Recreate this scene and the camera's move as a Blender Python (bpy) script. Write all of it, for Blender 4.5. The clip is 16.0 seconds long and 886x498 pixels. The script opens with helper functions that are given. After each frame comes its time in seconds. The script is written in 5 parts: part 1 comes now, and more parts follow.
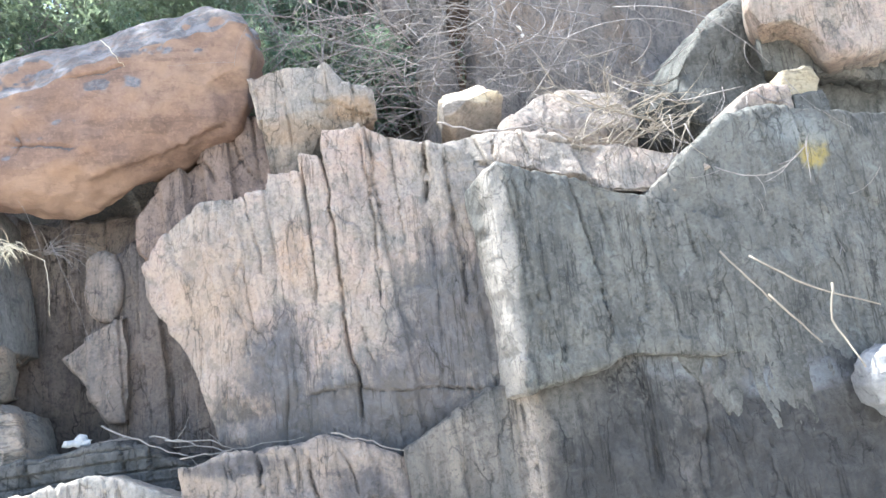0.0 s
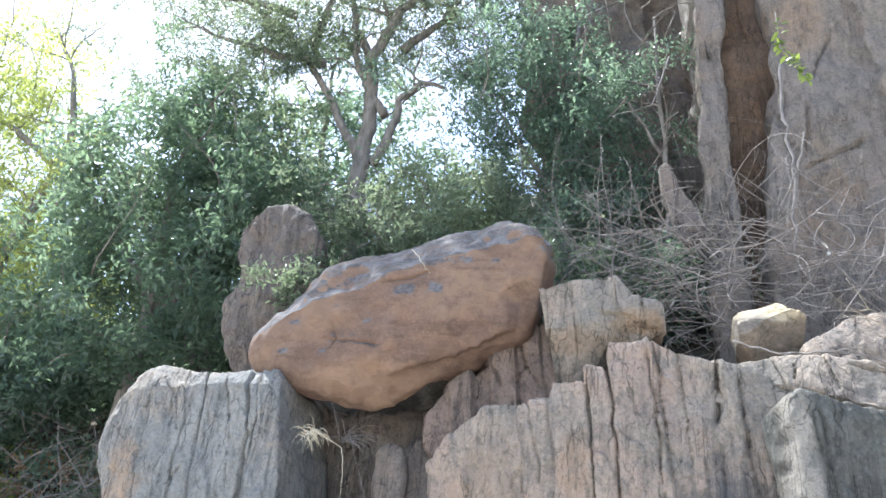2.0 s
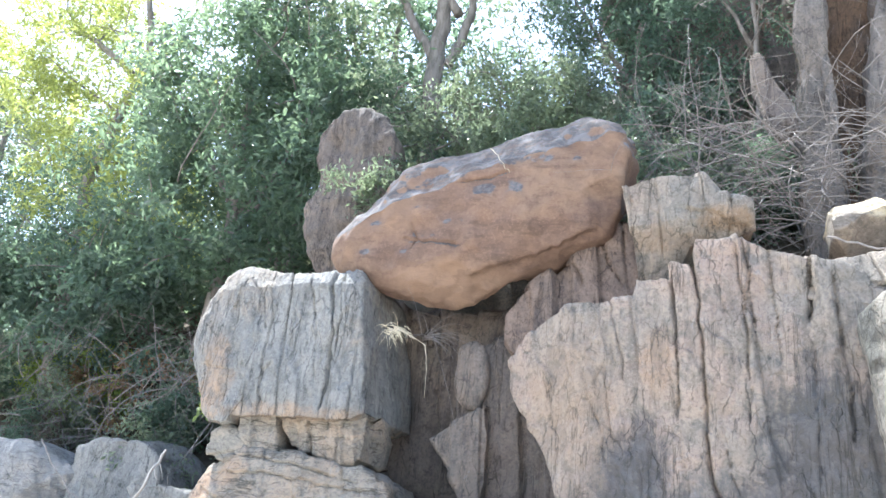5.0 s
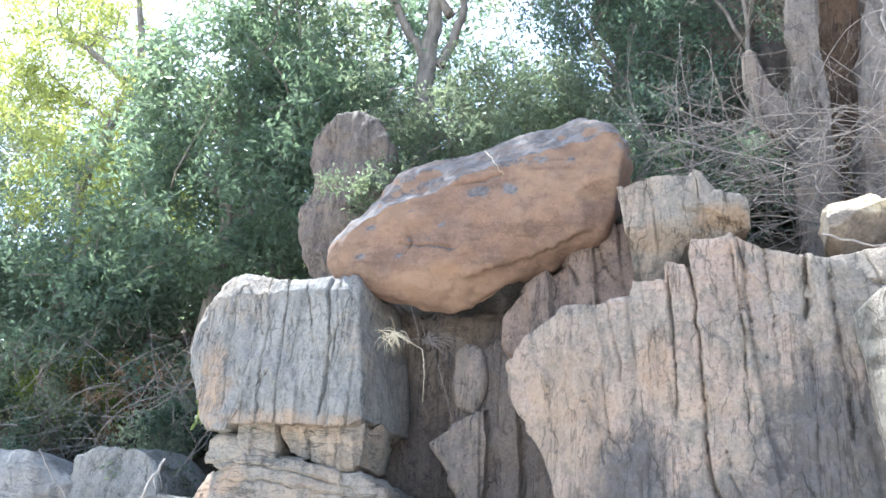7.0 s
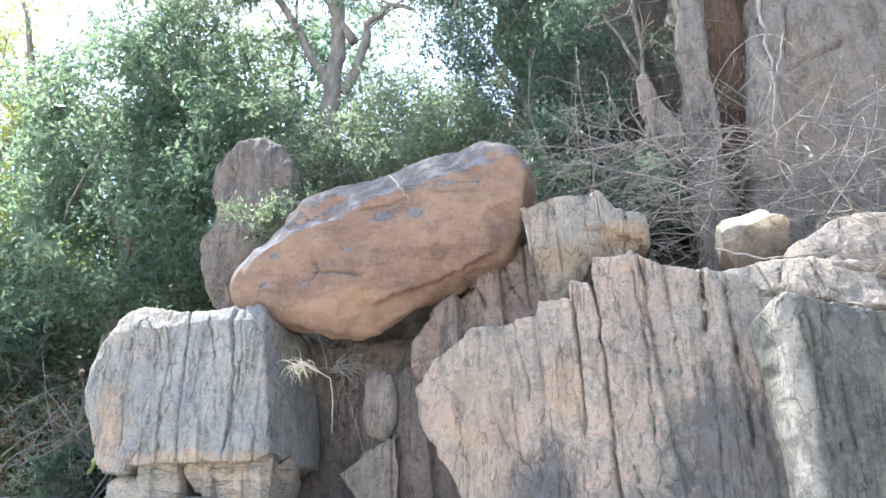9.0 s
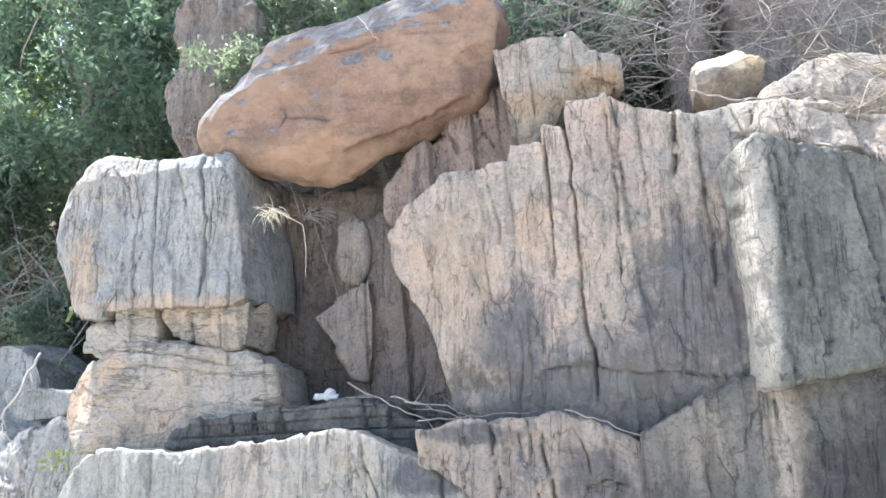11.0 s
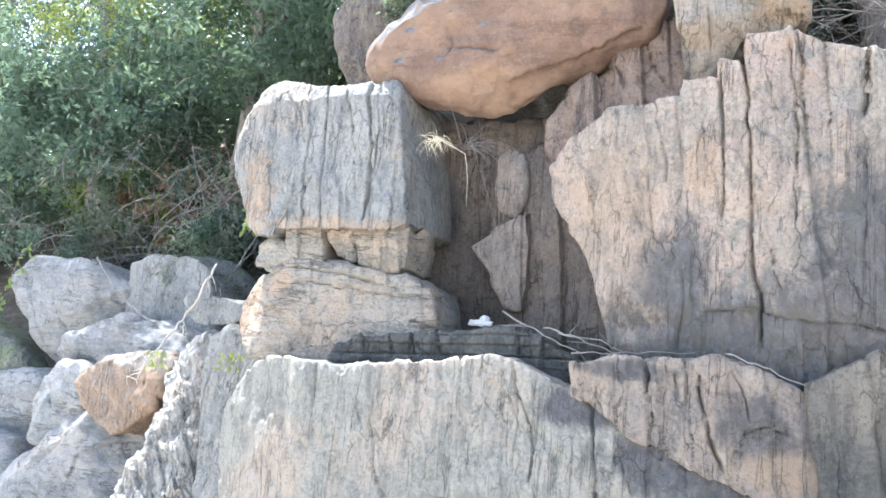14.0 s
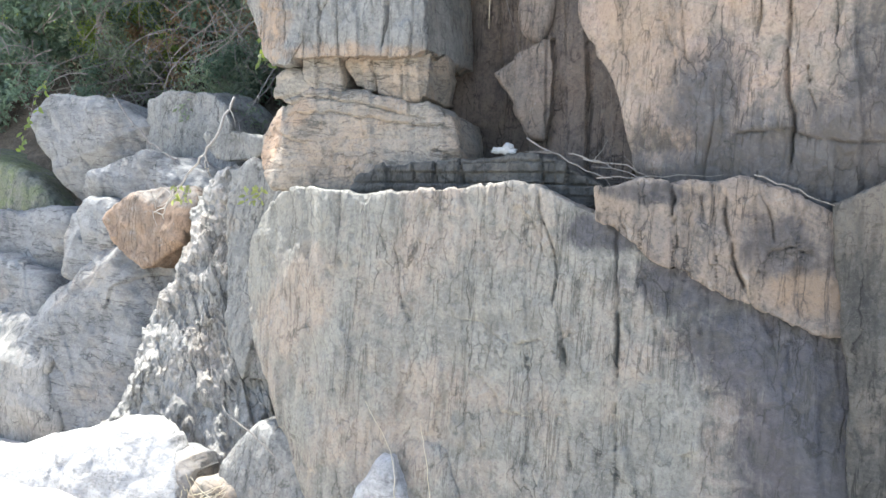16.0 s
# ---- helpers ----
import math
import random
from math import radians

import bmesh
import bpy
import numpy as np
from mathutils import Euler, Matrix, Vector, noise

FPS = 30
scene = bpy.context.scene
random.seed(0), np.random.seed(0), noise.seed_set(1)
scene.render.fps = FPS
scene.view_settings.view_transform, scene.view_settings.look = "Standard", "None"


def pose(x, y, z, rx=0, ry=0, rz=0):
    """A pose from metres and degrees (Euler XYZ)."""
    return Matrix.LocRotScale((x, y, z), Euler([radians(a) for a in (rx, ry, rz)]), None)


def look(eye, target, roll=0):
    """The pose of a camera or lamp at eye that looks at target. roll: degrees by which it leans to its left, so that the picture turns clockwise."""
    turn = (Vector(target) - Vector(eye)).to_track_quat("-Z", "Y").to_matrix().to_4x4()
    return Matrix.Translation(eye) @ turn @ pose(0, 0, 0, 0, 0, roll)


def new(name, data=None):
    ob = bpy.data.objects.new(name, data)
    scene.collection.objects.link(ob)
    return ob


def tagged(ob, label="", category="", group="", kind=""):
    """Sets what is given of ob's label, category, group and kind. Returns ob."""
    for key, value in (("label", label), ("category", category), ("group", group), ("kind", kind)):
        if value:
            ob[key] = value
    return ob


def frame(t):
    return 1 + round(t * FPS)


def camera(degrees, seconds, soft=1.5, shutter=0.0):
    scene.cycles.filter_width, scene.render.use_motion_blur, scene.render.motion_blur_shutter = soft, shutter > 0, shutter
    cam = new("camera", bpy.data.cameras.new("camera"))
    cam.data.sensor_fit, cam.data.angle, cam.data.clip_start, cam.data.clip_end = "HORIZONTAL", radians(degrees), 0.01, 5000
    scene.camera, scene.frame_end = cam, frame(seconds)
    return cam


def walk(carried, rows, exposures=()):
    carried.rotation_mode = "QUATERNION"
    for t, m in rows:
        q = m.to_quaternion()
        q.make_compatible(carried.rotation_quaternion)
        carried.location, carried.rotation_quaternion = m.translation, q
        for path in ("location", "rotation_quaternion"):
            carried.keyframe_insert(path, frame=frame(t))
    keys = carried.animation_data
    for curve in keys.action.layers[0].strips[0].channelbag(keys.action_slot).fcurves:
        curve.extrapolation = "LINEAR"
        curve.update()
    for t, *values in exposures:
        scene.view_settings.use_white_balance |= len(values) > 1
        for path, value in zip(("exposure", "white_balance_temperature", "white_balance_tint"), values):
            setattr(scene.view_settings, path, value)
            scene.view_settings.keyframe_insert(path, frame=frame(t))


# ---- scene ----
cam = camera(56.71, 16.0)
PATH = [
    (0.0, (-0.005, 0.014, 1.608), (0.341, 4.863, 2.775), -5.92),
    (0.5, (0.001, -0.003, 1.604), (-0.303, 4.763, 3.085), -3.48),
    (1.0, (-0.029, -0.011, 1.645), (-0.883, 4.567, 3.465), -0.40),
    (1.5, (-0.034, -0.009, 1.659), (-1.143, 4.366, 3.811), 2.84),
    (2.0, (-0.043, -0.025, 1.657), (-1.288, 4.223, 3.983), 4.99),
    (2.5, (-0.046, -0.020, 1.651), (-1.358, 4.192, 4.004), 5.81),
    (3.0, (-0.064, 0.001, 1.650), (-1.424, 4.241, 3.924), 5.95),
    (3.5, (-0.075, 0.011, 1.637), (-1.523, 4.290, 3.781), 6.39),
    (4.0, (-0.086, 0.009, 1.624), (-1.661, 4.315, 3.618), 6.90),
    (4.5, (-0.097, 0.025, 1.617), (-1.770, 4.383, 3.408), 6.69),
    (7.0, (-0.099, 0.017, 1.662), (-1.773, 4.385, 3.427), 5.06),
    (7.5, (-0.084, 0.025, 1.674), (-1.650, 4.370, 3.590), 4.07),
    (8.0, (-0.075, 0.054, 1.674), (-1.474, 4.402, 3.709), 2.70),
    (10.5, (-0.057, 0.113, 1.637), (-1.107, 4.806, 3.008), 0.30),
    (11.0, (-0.054, 0.129, 1.620), (-1.118, 4.889, 2.717), 0.03),
    (11.5, (-0.057, 0.142, 1.617), (-1.119, 4.945, 2.510), -0.13),
    (12.0, (-0.059, 0.141, 1.619), (-1.145, 4.953, 2.434), 0.11),
    (12.5, (-0.069, 0.134, 1.627), (-1.286, 4.918, 2.422), 0.84),
    (13.0, (-0.095, 0.102, 1.620), (-1.530, 4.829, 2.393), 2.12),
    (13.5, (-0.133, 0.082, 1.602), (-1.816, 4.732, 2.342), 3.66),
    (14.0, (-0.169, 0.051, 1.576), (-2.050, 4.634, 2.253), 4.80),
    (14.5, (-0.190, 0.044, 1.550), (-2.168, 4.598, 2.141), 5.10),
    (15.0, (-0.212, 0.072, 1.533), (-2.204, 4.638, 1.968), 4.82),
    (15.5, (-0.204, 0.076, 1.503), (-2.184, 4.666, 1.646), 4.42),
    (16.0, (-0.211, 0.092, 1.477), (-2.142, 4.695, 1.193), 4.09),
]
EXPOSURE = [(t, stops, 5800 if t < 9 else 5900 if t < 15 else 6150, 7) for t, stops in ((0.0, 2.3), (0.5, 2.5), (1.0, 2.3), (1.5, 1.95), (2.0, 1.6), (2.4, 1.08), (3.0, 1.35), (3.7, 1.4), (4.2, 1.9), (4.6, 2.0), (7.0, 2.0), (7.7, 1.7), (8.2, 1.9), (10.5, 2.1), (12.5, 2.35), (14.5, 2.3), (16.0, 1.85))]
walk(cam, [(t, look(eye, target, roll)) for t, eye, target, roll in PATH], EXPOSURE)

# ---------------------------------------------------------------- light
SUN_AZ, SUN_EL = radians(64), radians(64)      # left of +y, above the horizon
to_sun = Vector((-math.sin(SUN_AZ) * math.cos(SUN_EL), math.cos(SUN_AZ) * math.cos(SUN_EL), math.sin(SUN_EL)))
world = bpy.data.worlds.new("sky")
scene.world = world
world.use_nodes = True
wn = world.node_tree.nodes
sky = wn.new("ShaderNodeTexSky")
sky.sky_type = "NISHITA"
sky.sun_disc = False
sky.sun_elevation, sky.sun_rotation = SUN_EL, 2 * math.pi - SUN_AZ
sky.dust_density, sky.air_density = 2.5, 1.0
world.node_tree.links.new(sky.outputs[0], wn["Background"].inputs[0])
wn["Background"].inputs[1].default_value = 0.15
sun_data = bpy.data.lights.new("sun", "SUN")
sun_data.energy, sun_data.angle, sun_data.color = 5.0, radians(0.6), (1.0, 0.965, 0.91)
sun = new("sun", sun_data)
sun.matrix_world = look(to_sun * 40, (0, 0, 0))


# ---------------------------------------------------------------- noise and mesh helpers
def rand3(i, j, k, seed):
    h = (i * 374761393 + j * 668265263 + k * 2147483647 % 1274126177 + k * 1442695041 + seed * 362437) & 0xFFFFFFFF
    h = ((h ^ (h >> 13)) * 1274126177) & 0xFFFFFFFF
    h = ((h ^ (h >> 16)) * 2246822519) & 0xFFFFFFFF
    return ((h ^ (h >> 15)) & 0xFFFFFF) / 8388607.5 - 1.0


def vnoise(p, seed=0):
    """Smooth noise in -1..1 for rows of points."""
    b = np.floor(p).astype(np.int64)
    f = p - b
    f = f * f * f * (f * (f * 6 - 15) + 10)
    out = 0
    for dx in (0, 1):
        for dy in (0, 1):
            for dz in (0, 1):
                w = (f[:, 0] if dx else 1 - f[:, 0]) * (f[:, 1] if dy else 1 - f[:, 1]) * (f[:, 2] if dz else 1 - f[:, 2])
                out = out + w * rand3(b[:, 0] + dx, b[:, 1] + dy, b[:, 2] + dz, seed)
    return out


def fbm(p, octaves=4, seed=0, gain=0.5):
    total, a = 0, 1.0
    for o in range(octaves):
        total = total + a * vnoise(p * 2.03 ** o + 17.3 * o, seed + o)
        a *= gain
    return total


def mesh_object(name, verts, faces, material, smooth=True):
    """faces: a list of corner lists, one array, or a pair of arrays."""
    me = bpy.data.meshes.new(name)
    v = np.asarray(verts, np.float32)
    if isinstance(faces, list):
        sizes = np.array([len(f) for f in faces])
        loops = np.fromiter((i for f in faces for i in f), np.int32)
    else:
        groups = faces if isinstance(faces, tuple) else (faces,)
        sizes = np.concatenate([np.full(len(g), g.shape[1]) for g in groups])
        loops = np.concatenate([g.astype(np.int32).ravel() for g in groups])
    me.vertices.add(len(v))
    me.vertices.foreach_set("co", v.ravel())
    me.loops.add(len(loops))
    me.loops.foreach_set("vertex_index", loops)
    me.polygons.add(len(sizes))
    me.polygons.foreach_set("loop_start", np.concatenate([[0], np.cumsum(sizes)[:-1]]).astype(np.int32))
    me.polygons.foreach_set("use_smooth", np.full(len(sizes), smooth))
    me.materials.append(material)
    me.update(calc_edges=True)
    return new(name, me)


def child(ob, parent):
    ob.parent = parent
    return ob


def normals_of(v, quads):
    q = np.asarray(quads)
    n = np.cross(v[q[:, 2]] - v[q[:, 0]], v[q[:, 3]] - v[q[:, 1]])
    out = np.zeros_like(v)
    for c in range(4):
        np.add.at(out, q[:, c], n)
    return out / (np.linalg.norm(out, axis=1, keepdims=True) + 1e-12)


def corners(text):
    return np.array([[float(a) for a in pair.split(",")] for pair in text.split()])


def foliation(p, k, lean, seed):
    """Upright layers of uneven thickness: a step for each layer and the gap between two layers."""
    s = (p[:, 0] + lean * p[:, 2] + 0.55 * p[:, 1]) * k
    one = np.stack([s * 0.6, 0 * s, 0 * s + seed], 1)
    s = s + 0.9 * vnoise(one, seed) + 0.16 * vnoise(np.stack([s * 0.4, p[:, 1], p[:, 2] * 0.8], 1), seed + 5) + 0.05 * vnoise(np.stack([s, p[:, 1] * 3, p[:, 2] * 5], 1), seed + 6)
    cell = np.floor(s).astype(np.int64)
    f = s - cell
    step = rand3(cell, cell * 0, cell * 0 + 3, seed)
    nxt = rand3(cell + 1, cell * 0, cell * 0 + 3, seed)
    wide = min(0.45, 0.012 * k)
    blend = np.clip((f - 1 + wide) / wide, 0, 1)
    edge = np.minimum(f, 1 - f) / k
    open_gap = np.clip(0.25 + 1.3 * vnoise(np.stack([cell * 3.7, p[:, 1] * 0.5, p[:, 2] * 1.1], 1), seed + 9), 0, 1)
    return step * (1 - blend) + nxt * blend, np.exp(-(edge / 0.0075) ** 2) * open_gap


def bedding(p, k, seed):
    s = (p[:, 2] - 0.06 * p[:, 0]) * k + 0.5 * vnoise(p * (0.9, 0.9, 1.5), seed)
    cell = np.floor(s).astype(np.int64)
    f = s - cell
    step = rand3(cell, cell * 0, cell * 0 + 7, seed)
    nxt = rand3(cell + 1, cell * 0, cell * 0 + 7, seed)
    blend = np.clip((f - 0.85) / 0.15, 0, 1)
    return step * (1 - blend) + nxt * blend, np.exp(-(np.minimum(f, 1 - f) / 0.1) ** 2)


def chips(p, size, seed, lean=0.0):
    """Broken plates of stone: each cell of the face has a height and a slope of its own."""
    u = np.stack([(p[:, 0] + 0.55 * p[:, 1] + lean * p[:, 2]) / size[0], p[:, 2] / size[1]], 1)
    u = u + 0.22 * np.stack([vnoise(np.stack([u[:, 0] * 2, u[:, 1] * 2, 0 * u[:, 0]], 1), seed), vnoise(np.stack([u[:, 1] * 2, u[:, 0] * 2, 0 * u[:, 0] + 5], 1), seed)], 1)
    b = np.floor(u).astype(np.int64)
    d1, d2 = np.full(len(u), 9.0), np.full(len(u), 9.0)
    v1, v2 = np.zeros(len(u)), np.zeros(len(u))
    for i in (-1, 0, 1):
        for j in (-1, 0, 1):
            ci, cj = b[:, 0] + i, b[:, 1] + j
            dx = u[:, 0] - ci - 0.5 - 0.42 * rand3(ci, cj, ci * 0 + 1, seed)
            dz = u[:, 1] - cj - 0.5 - 0.42 * rand3(ci, cj, ci * 0 + 2, seed)
            d = np.hypot(dx, dz)
            val = rand3(ci, cj, ci * 0 + 3, seed) * 0.6 + dx * rand3(ci, cj, ci * 0 + 4, seed) + dz * rand3(ci, cj, ci * 0 + 5, seed)
            near, next_one = d < d1, (d >= d1) & (d < d2)
            d2 = np.where(near, d1, np.where(next_one, d, d2))
            v2 = np.where(near, v1, np.where(next_one, val, v2))
            v1, d1 = np.where(near, val, v1), np.where(near, d, d1)
    f = np.clip(0.5 + 0.5 * (d2 - d1) / 0.05, 0, 1)
    return v1 * f + v2 * (1 - f)


def joints(v, text, seed):
    """Cracks along lines in x and z. Each line: its points, then half its width, its depth, and how far one side stands proud."""
    out = np.zeros(len(v))
    x, z = v[:, 0], v[:, 2]
    for k, line in enumerate(text.split(";")):
        where, size = line.split("|")
        p, (w, depth, step) = corners(where), [float(q) for q in size.split()]
        jag = 0.011 * fbm(np.stack([z * 8, x * 8, 0 * x + k], 1), 3, seed + k, 0.7)
        upright = abs(p[-1, 1] - p[0, 1]) >= abs(p[-1, 0] - p[0, 0])
        along, across = (z, x) if upright else (x, z)
        q = p[:, ::-1] if upright else p
        q = q[np.argsort(q[:, 0])]
        side = across + jag - np.interp(along, q[:, 0], q[:, 1])
        fade = np.clip(np.minimum(along - q[0, 0], q[-1, 0] - along) / 0.09 + 0.35, 0, 1)
        wide = w * (0.85 + 0.5 * vnoise(np.stack([along * 6, 0 * x + k, 0 * x], 1), seed + 90))
        out += fade * (0.6 * step * np.tanh(side / w) * np.exp(-np.abs(side) / 0.4) - depth * np.maximum(0, 1 - np.abs(side) / wide) ** 0.8)
    return out


def rock(name, outline, y, front, back, material, label, category="rock", group="", kind="", square=6.0, res=0.02, lump=0.04, lump_size=0.6,
         layers=0.0, gaps=0.0, per_metre=5.0, lean=0.10, beds=0.0, bed_rate=8.0, grain=0.003, tilt=(0.0, 0.0), soft=1, seed=1, centre=None, push=(0.0, 0.0), folds=(), pits=0.003,
         chip=0.012, chip_size=(0.22, 0.45), cracks=""):
    """A closed stone: a profile in x and z, filled out to the front and the back, then broken, cracked and weathered."""
    o = corners(outline)
    for _ in range(soft):                                   # round the profile's corners
        nx = np.roll(o, -1, 0)
        o = np.stack([0.8 * o + 0.2 * nx, 0.2 * o + 0.8 * nx], 1).reshape(-1, 2)
    seg = np.linalg.norm(np.roll(o, -1, 0) - o, axis=1)
    cum = np.concatenate([[0], np.cumsum(seg)])
    closed = np.vstack([o, o[:1]])

    def rim(u):
        at = (u % 1.0) * cum[-1]
        return np.stack([np.interp(at, cum, closed[:, 0]), np.interp(at, cum, closed[:, 1])], 1)

    c = np.array(centre) if centre else rim(np.arange(200) / 200).mean(0)
    reach = np.linalg.norm(rim(np.arange(200) / 200) - c, axis=1).mean()

    def profile(depth):
        a = np.linspace(0, math.pi / 2, 600)
        r, d = np.cos(a) ** (2 / square), np.sin(a) ** (2 / square) * depth
        return r, d, np.concatenate([[0], np.cumsum(np.hypot(np.diff(r) * reach, np.diff(d)))])

    r, d, length = profile(front)
    m = int(min(170, max(8, length[-1] / res, cum[-1] / (8 * res))))
    n = 8 * m
    want = np.linspace(length[-1], 0, m + 1)                # the front: a square net drawn out to the profile
    ring_r, ring_d = np.interp(want, length, r), np.interp(want, length, d)
    gi, gj = [g.ravel() for g in np.meshgrid(np.arange(-m, m + 1), np.arange(-m, m + 1))]
    k = np.maximum(np.abs(gi), np.abs(gj))
    s = np.where((gj == -k) & (gi < k), gi + k, np.where((gi == k) & (gj < k), 3 * k + gj, np.where((gj == k) & (gi > -k), 5 * k - gi, 7 * k - gj)))
    xz = c + (rim(s / np.maximum(8 * k, 1)) - c) * ring_r[k][:, None]
    parts = [np.stack([xz[:, 0], y - ring_d[k], xz[:, 1]], 1)]
    w = 2 * m + 1
    i = (np.arange(w - 1)[:, None] * w + np.arange(w - 1)[None]).ravel()
    quads = [np.stack([i, i + 1, i + 1 + w, i + w], 1)]
    edge = np.nonzero(k == m)[0]
    edge = edge[np.argsort(s[edge] % n)]
    r, d, length = profile(back)                            # the back: rings that close behind
    steps = max(5, int(length[-1] / (res * 8)))
    want = np.linspace(0, length[-1], steps + 1)[1:-1]
    last = edge
    total = w * w
    around = rim(np.arange(n) / n)
    for rr, dd in zip(np.interp(want, length, r), np.interp(want, length, d)):
        xz = c + (around - c) * rr
        parts.append(np.stack([xz[:, 0] + push[0] * dd, np.full(n, y + dd), xz[:, 1] + push[1] * dd], 1))
        ring = total + np.arange(n)
        quads.append(np.stack([np.roll(last, -1), last, ring, np.roll(ring, -1)], 1))
        last, total = ring, total + n
    v = np.vstack(parts)
    v[:, 1] += tilt[0] * (v[:, 0] - c[0]) + tilt[1] * (v[:, 2] - c[1])
    for ax, az, start, slope in folds:                      # the face turns away beyond a ragged crease
        ragged = 0.05 * fbm(np.stack([v[:, 0] * 2.2, v[:, 2] * 2.2, 0 * v[:, 0] + seed], 1), 3, seed + 77)
        v[:, 1] += slope * np.maximum(0, ax * v[:, 0] + az * v[:, 2] - start + ragged)
    quads = np.vstack(quads)
    nor = normals_of(v, quads)
    flip = nor[: w * w, 1].sum() > 0
    if flip:
        quads, nor = quads[:, ::-1], -nor
    off = lump * fbm(v / lump_size, 3, seed) + grain * fbm(v * (22, 22, 12), 3, seed + 31) + pits * fbm(v * (7, 7, 4.5), 3, seed + 41, 0.6)
    if chip:
        off = off + chip * chips(v, chip_size, seed + 61, lean) + 0.4 * chip * chips(v, (chip_size[0] * 0.36, chip_size[1] * 0.3), seed + 67, lean)
    if layers or gaps:
        st, ga = foliation(v, per_metre, lean, seed)
        off = off + layers * st - gaps * ga
    if beds:
        st, ga = bedding(v, bed_rate, seed + 3)
        off = off + beds * st - beds * 1.2 * ga
    if cracks:
        off = off + joints(v, cracks, seed)
    v = v + nor * off[:, None]
    v = np.vstack([v, v[last].mean(0)])
    a, b = (last, np.roll(last, -1)) if flip else (np.roll(last, -1), last)
    tris = np.stack([a, b, np.full(n, len(v) - 1)], 1)
    ob = mesh_object(name, v, (quads, tris), material)
    return tagged(ob, label, category, group, kind)


class Tubes:
    """Collects tapered round stems into one mesh."""

    def __init__(self):
        self.v, self.f = [], []

    def add(self, path, r0, r1, sides=6):
        p = np.asarray(path, float)
        m = len(p)
        t = np.gradient(p, axis=0)
        t /= np.linalg.norm(t, axis=1, keepdims=True) + 1e-9
        ref = np.array([0.31, 0.87, 0.2]) if abs(t[0, 2]) > 0.8 else np.array([0.0, 0.0, 1.0])
        a = np.cross(t, ref)
        a /= np.linalg.norm(a, axis=1, keepdims=True) + 1e-9
        b = np.cross(t, a)
        rr = np.linspace(r0, r1, m)
        start = len(self.v)
        for i in range(m):
            for k in range(sides):
                w = 2 * math.pi * k / sides
                self.v.append(p[i] + rr[i] * (a[i] * math.cos(w) + b[i] * math.sin(w)))
        for i in range(m - 1):
            for k in range(sides):
                q, z = start + i * sides + k, start + i * sides + (k + 1) % sides
                self.f.append((q, z, z + sides, q + sides))
        self.f.append(tuple(start + (m - 1) * sides + k for k in range(sides)))
        self.f.append(tuple(start + k for k in reversed(range(sides))))

    def build(self, name, material):
        return mesh_object(name, np.array(self.v), self.f, material)


def wander(start, way, length, steps, bend, droop=0.0, rng=random):
    """A crooked line that starts in a direction."""
    p, d = Vector(start), Vector(way).normalized()
    out = [tuple(p)]
    for _ in range(steps):
        d = (d + Vector((rng.uniform(-1, 1), rng.uniform(-1, 1), rng.uniform(-1, 1) - droop)) * bend).normalized()
        p = p + d * (length / steps)
        out.append(tuple(p))
    return out


def leaves(name, centres, count, spread, size, material, seed, narrow=0.38, droop=0.2, clump=9):
    """Leaves in small clumps round the given places; each leaf a folded blade of four triangles."""
    g = np.random.default_rng(seed)
    centres = np.asarray(centres, float)
    m = max(1, count // clump)
    sprays = max(1, m // 16)                                # twigs gather in sprays, with gaps between
    home = g.integers(0, len(centres), sprays)
    heart = centres[home, :3] + g.normal(0, 1, (sprays, 3)) * centres[home, 3:4] * spread
    way = g.normal(0, 1, (sprays, 3)) * (1, 1, 0.6) - (0, 0, 0.3)
    way *= 0.42 * centres[home, 3:4] / np.linalg.norm(way, axis=1, keepdims=True)
    on = g.integers(0, sprays, m)
    tw = heart[on] + way[on] * g.uniform(-1, 1, (m, 1)) + g.normal(0, 0.10, (m, 3)) * centres[home[on], 3:4]
    base = np.repeat(tw, clump, 0) + g.normal(0, 0.07, (m * clump, 3))
    k = len(base)
    d = g.normal(0, 1, (k, 3))
    d[:, 2] -= droop
    d /= np.linalg.norm(d, axis=1, keepdims=True)
    side = np.cross(d, g.normal(0, 1, (k, 3)))
    side /= np.linalg.norm(side, axis=1, keepdims=True) + 1e-9
    up = np.cross(side, d)
    s = size * g.uniform(0.55, 1.25, (k, 1))
    mid = base + d * s * 0.5
    v = np.stack([base, mid + side * s * narrow * 0.5 + up * s * 0.07, base + d * s, mid - side * s * narrow * 0.5 + up * s * 0.07, mid - up * s * 0.03], 1).reshape(-1, 3)
    i = np.arange(k)[:, None] * 5
    f = np.concatenate([i + (0, 1, 4), i + (1, 2, 4), i + (2, 3, 4), i + (3, 0, 4)])
    return mesh_object(name, v, f, material, smooth=False)


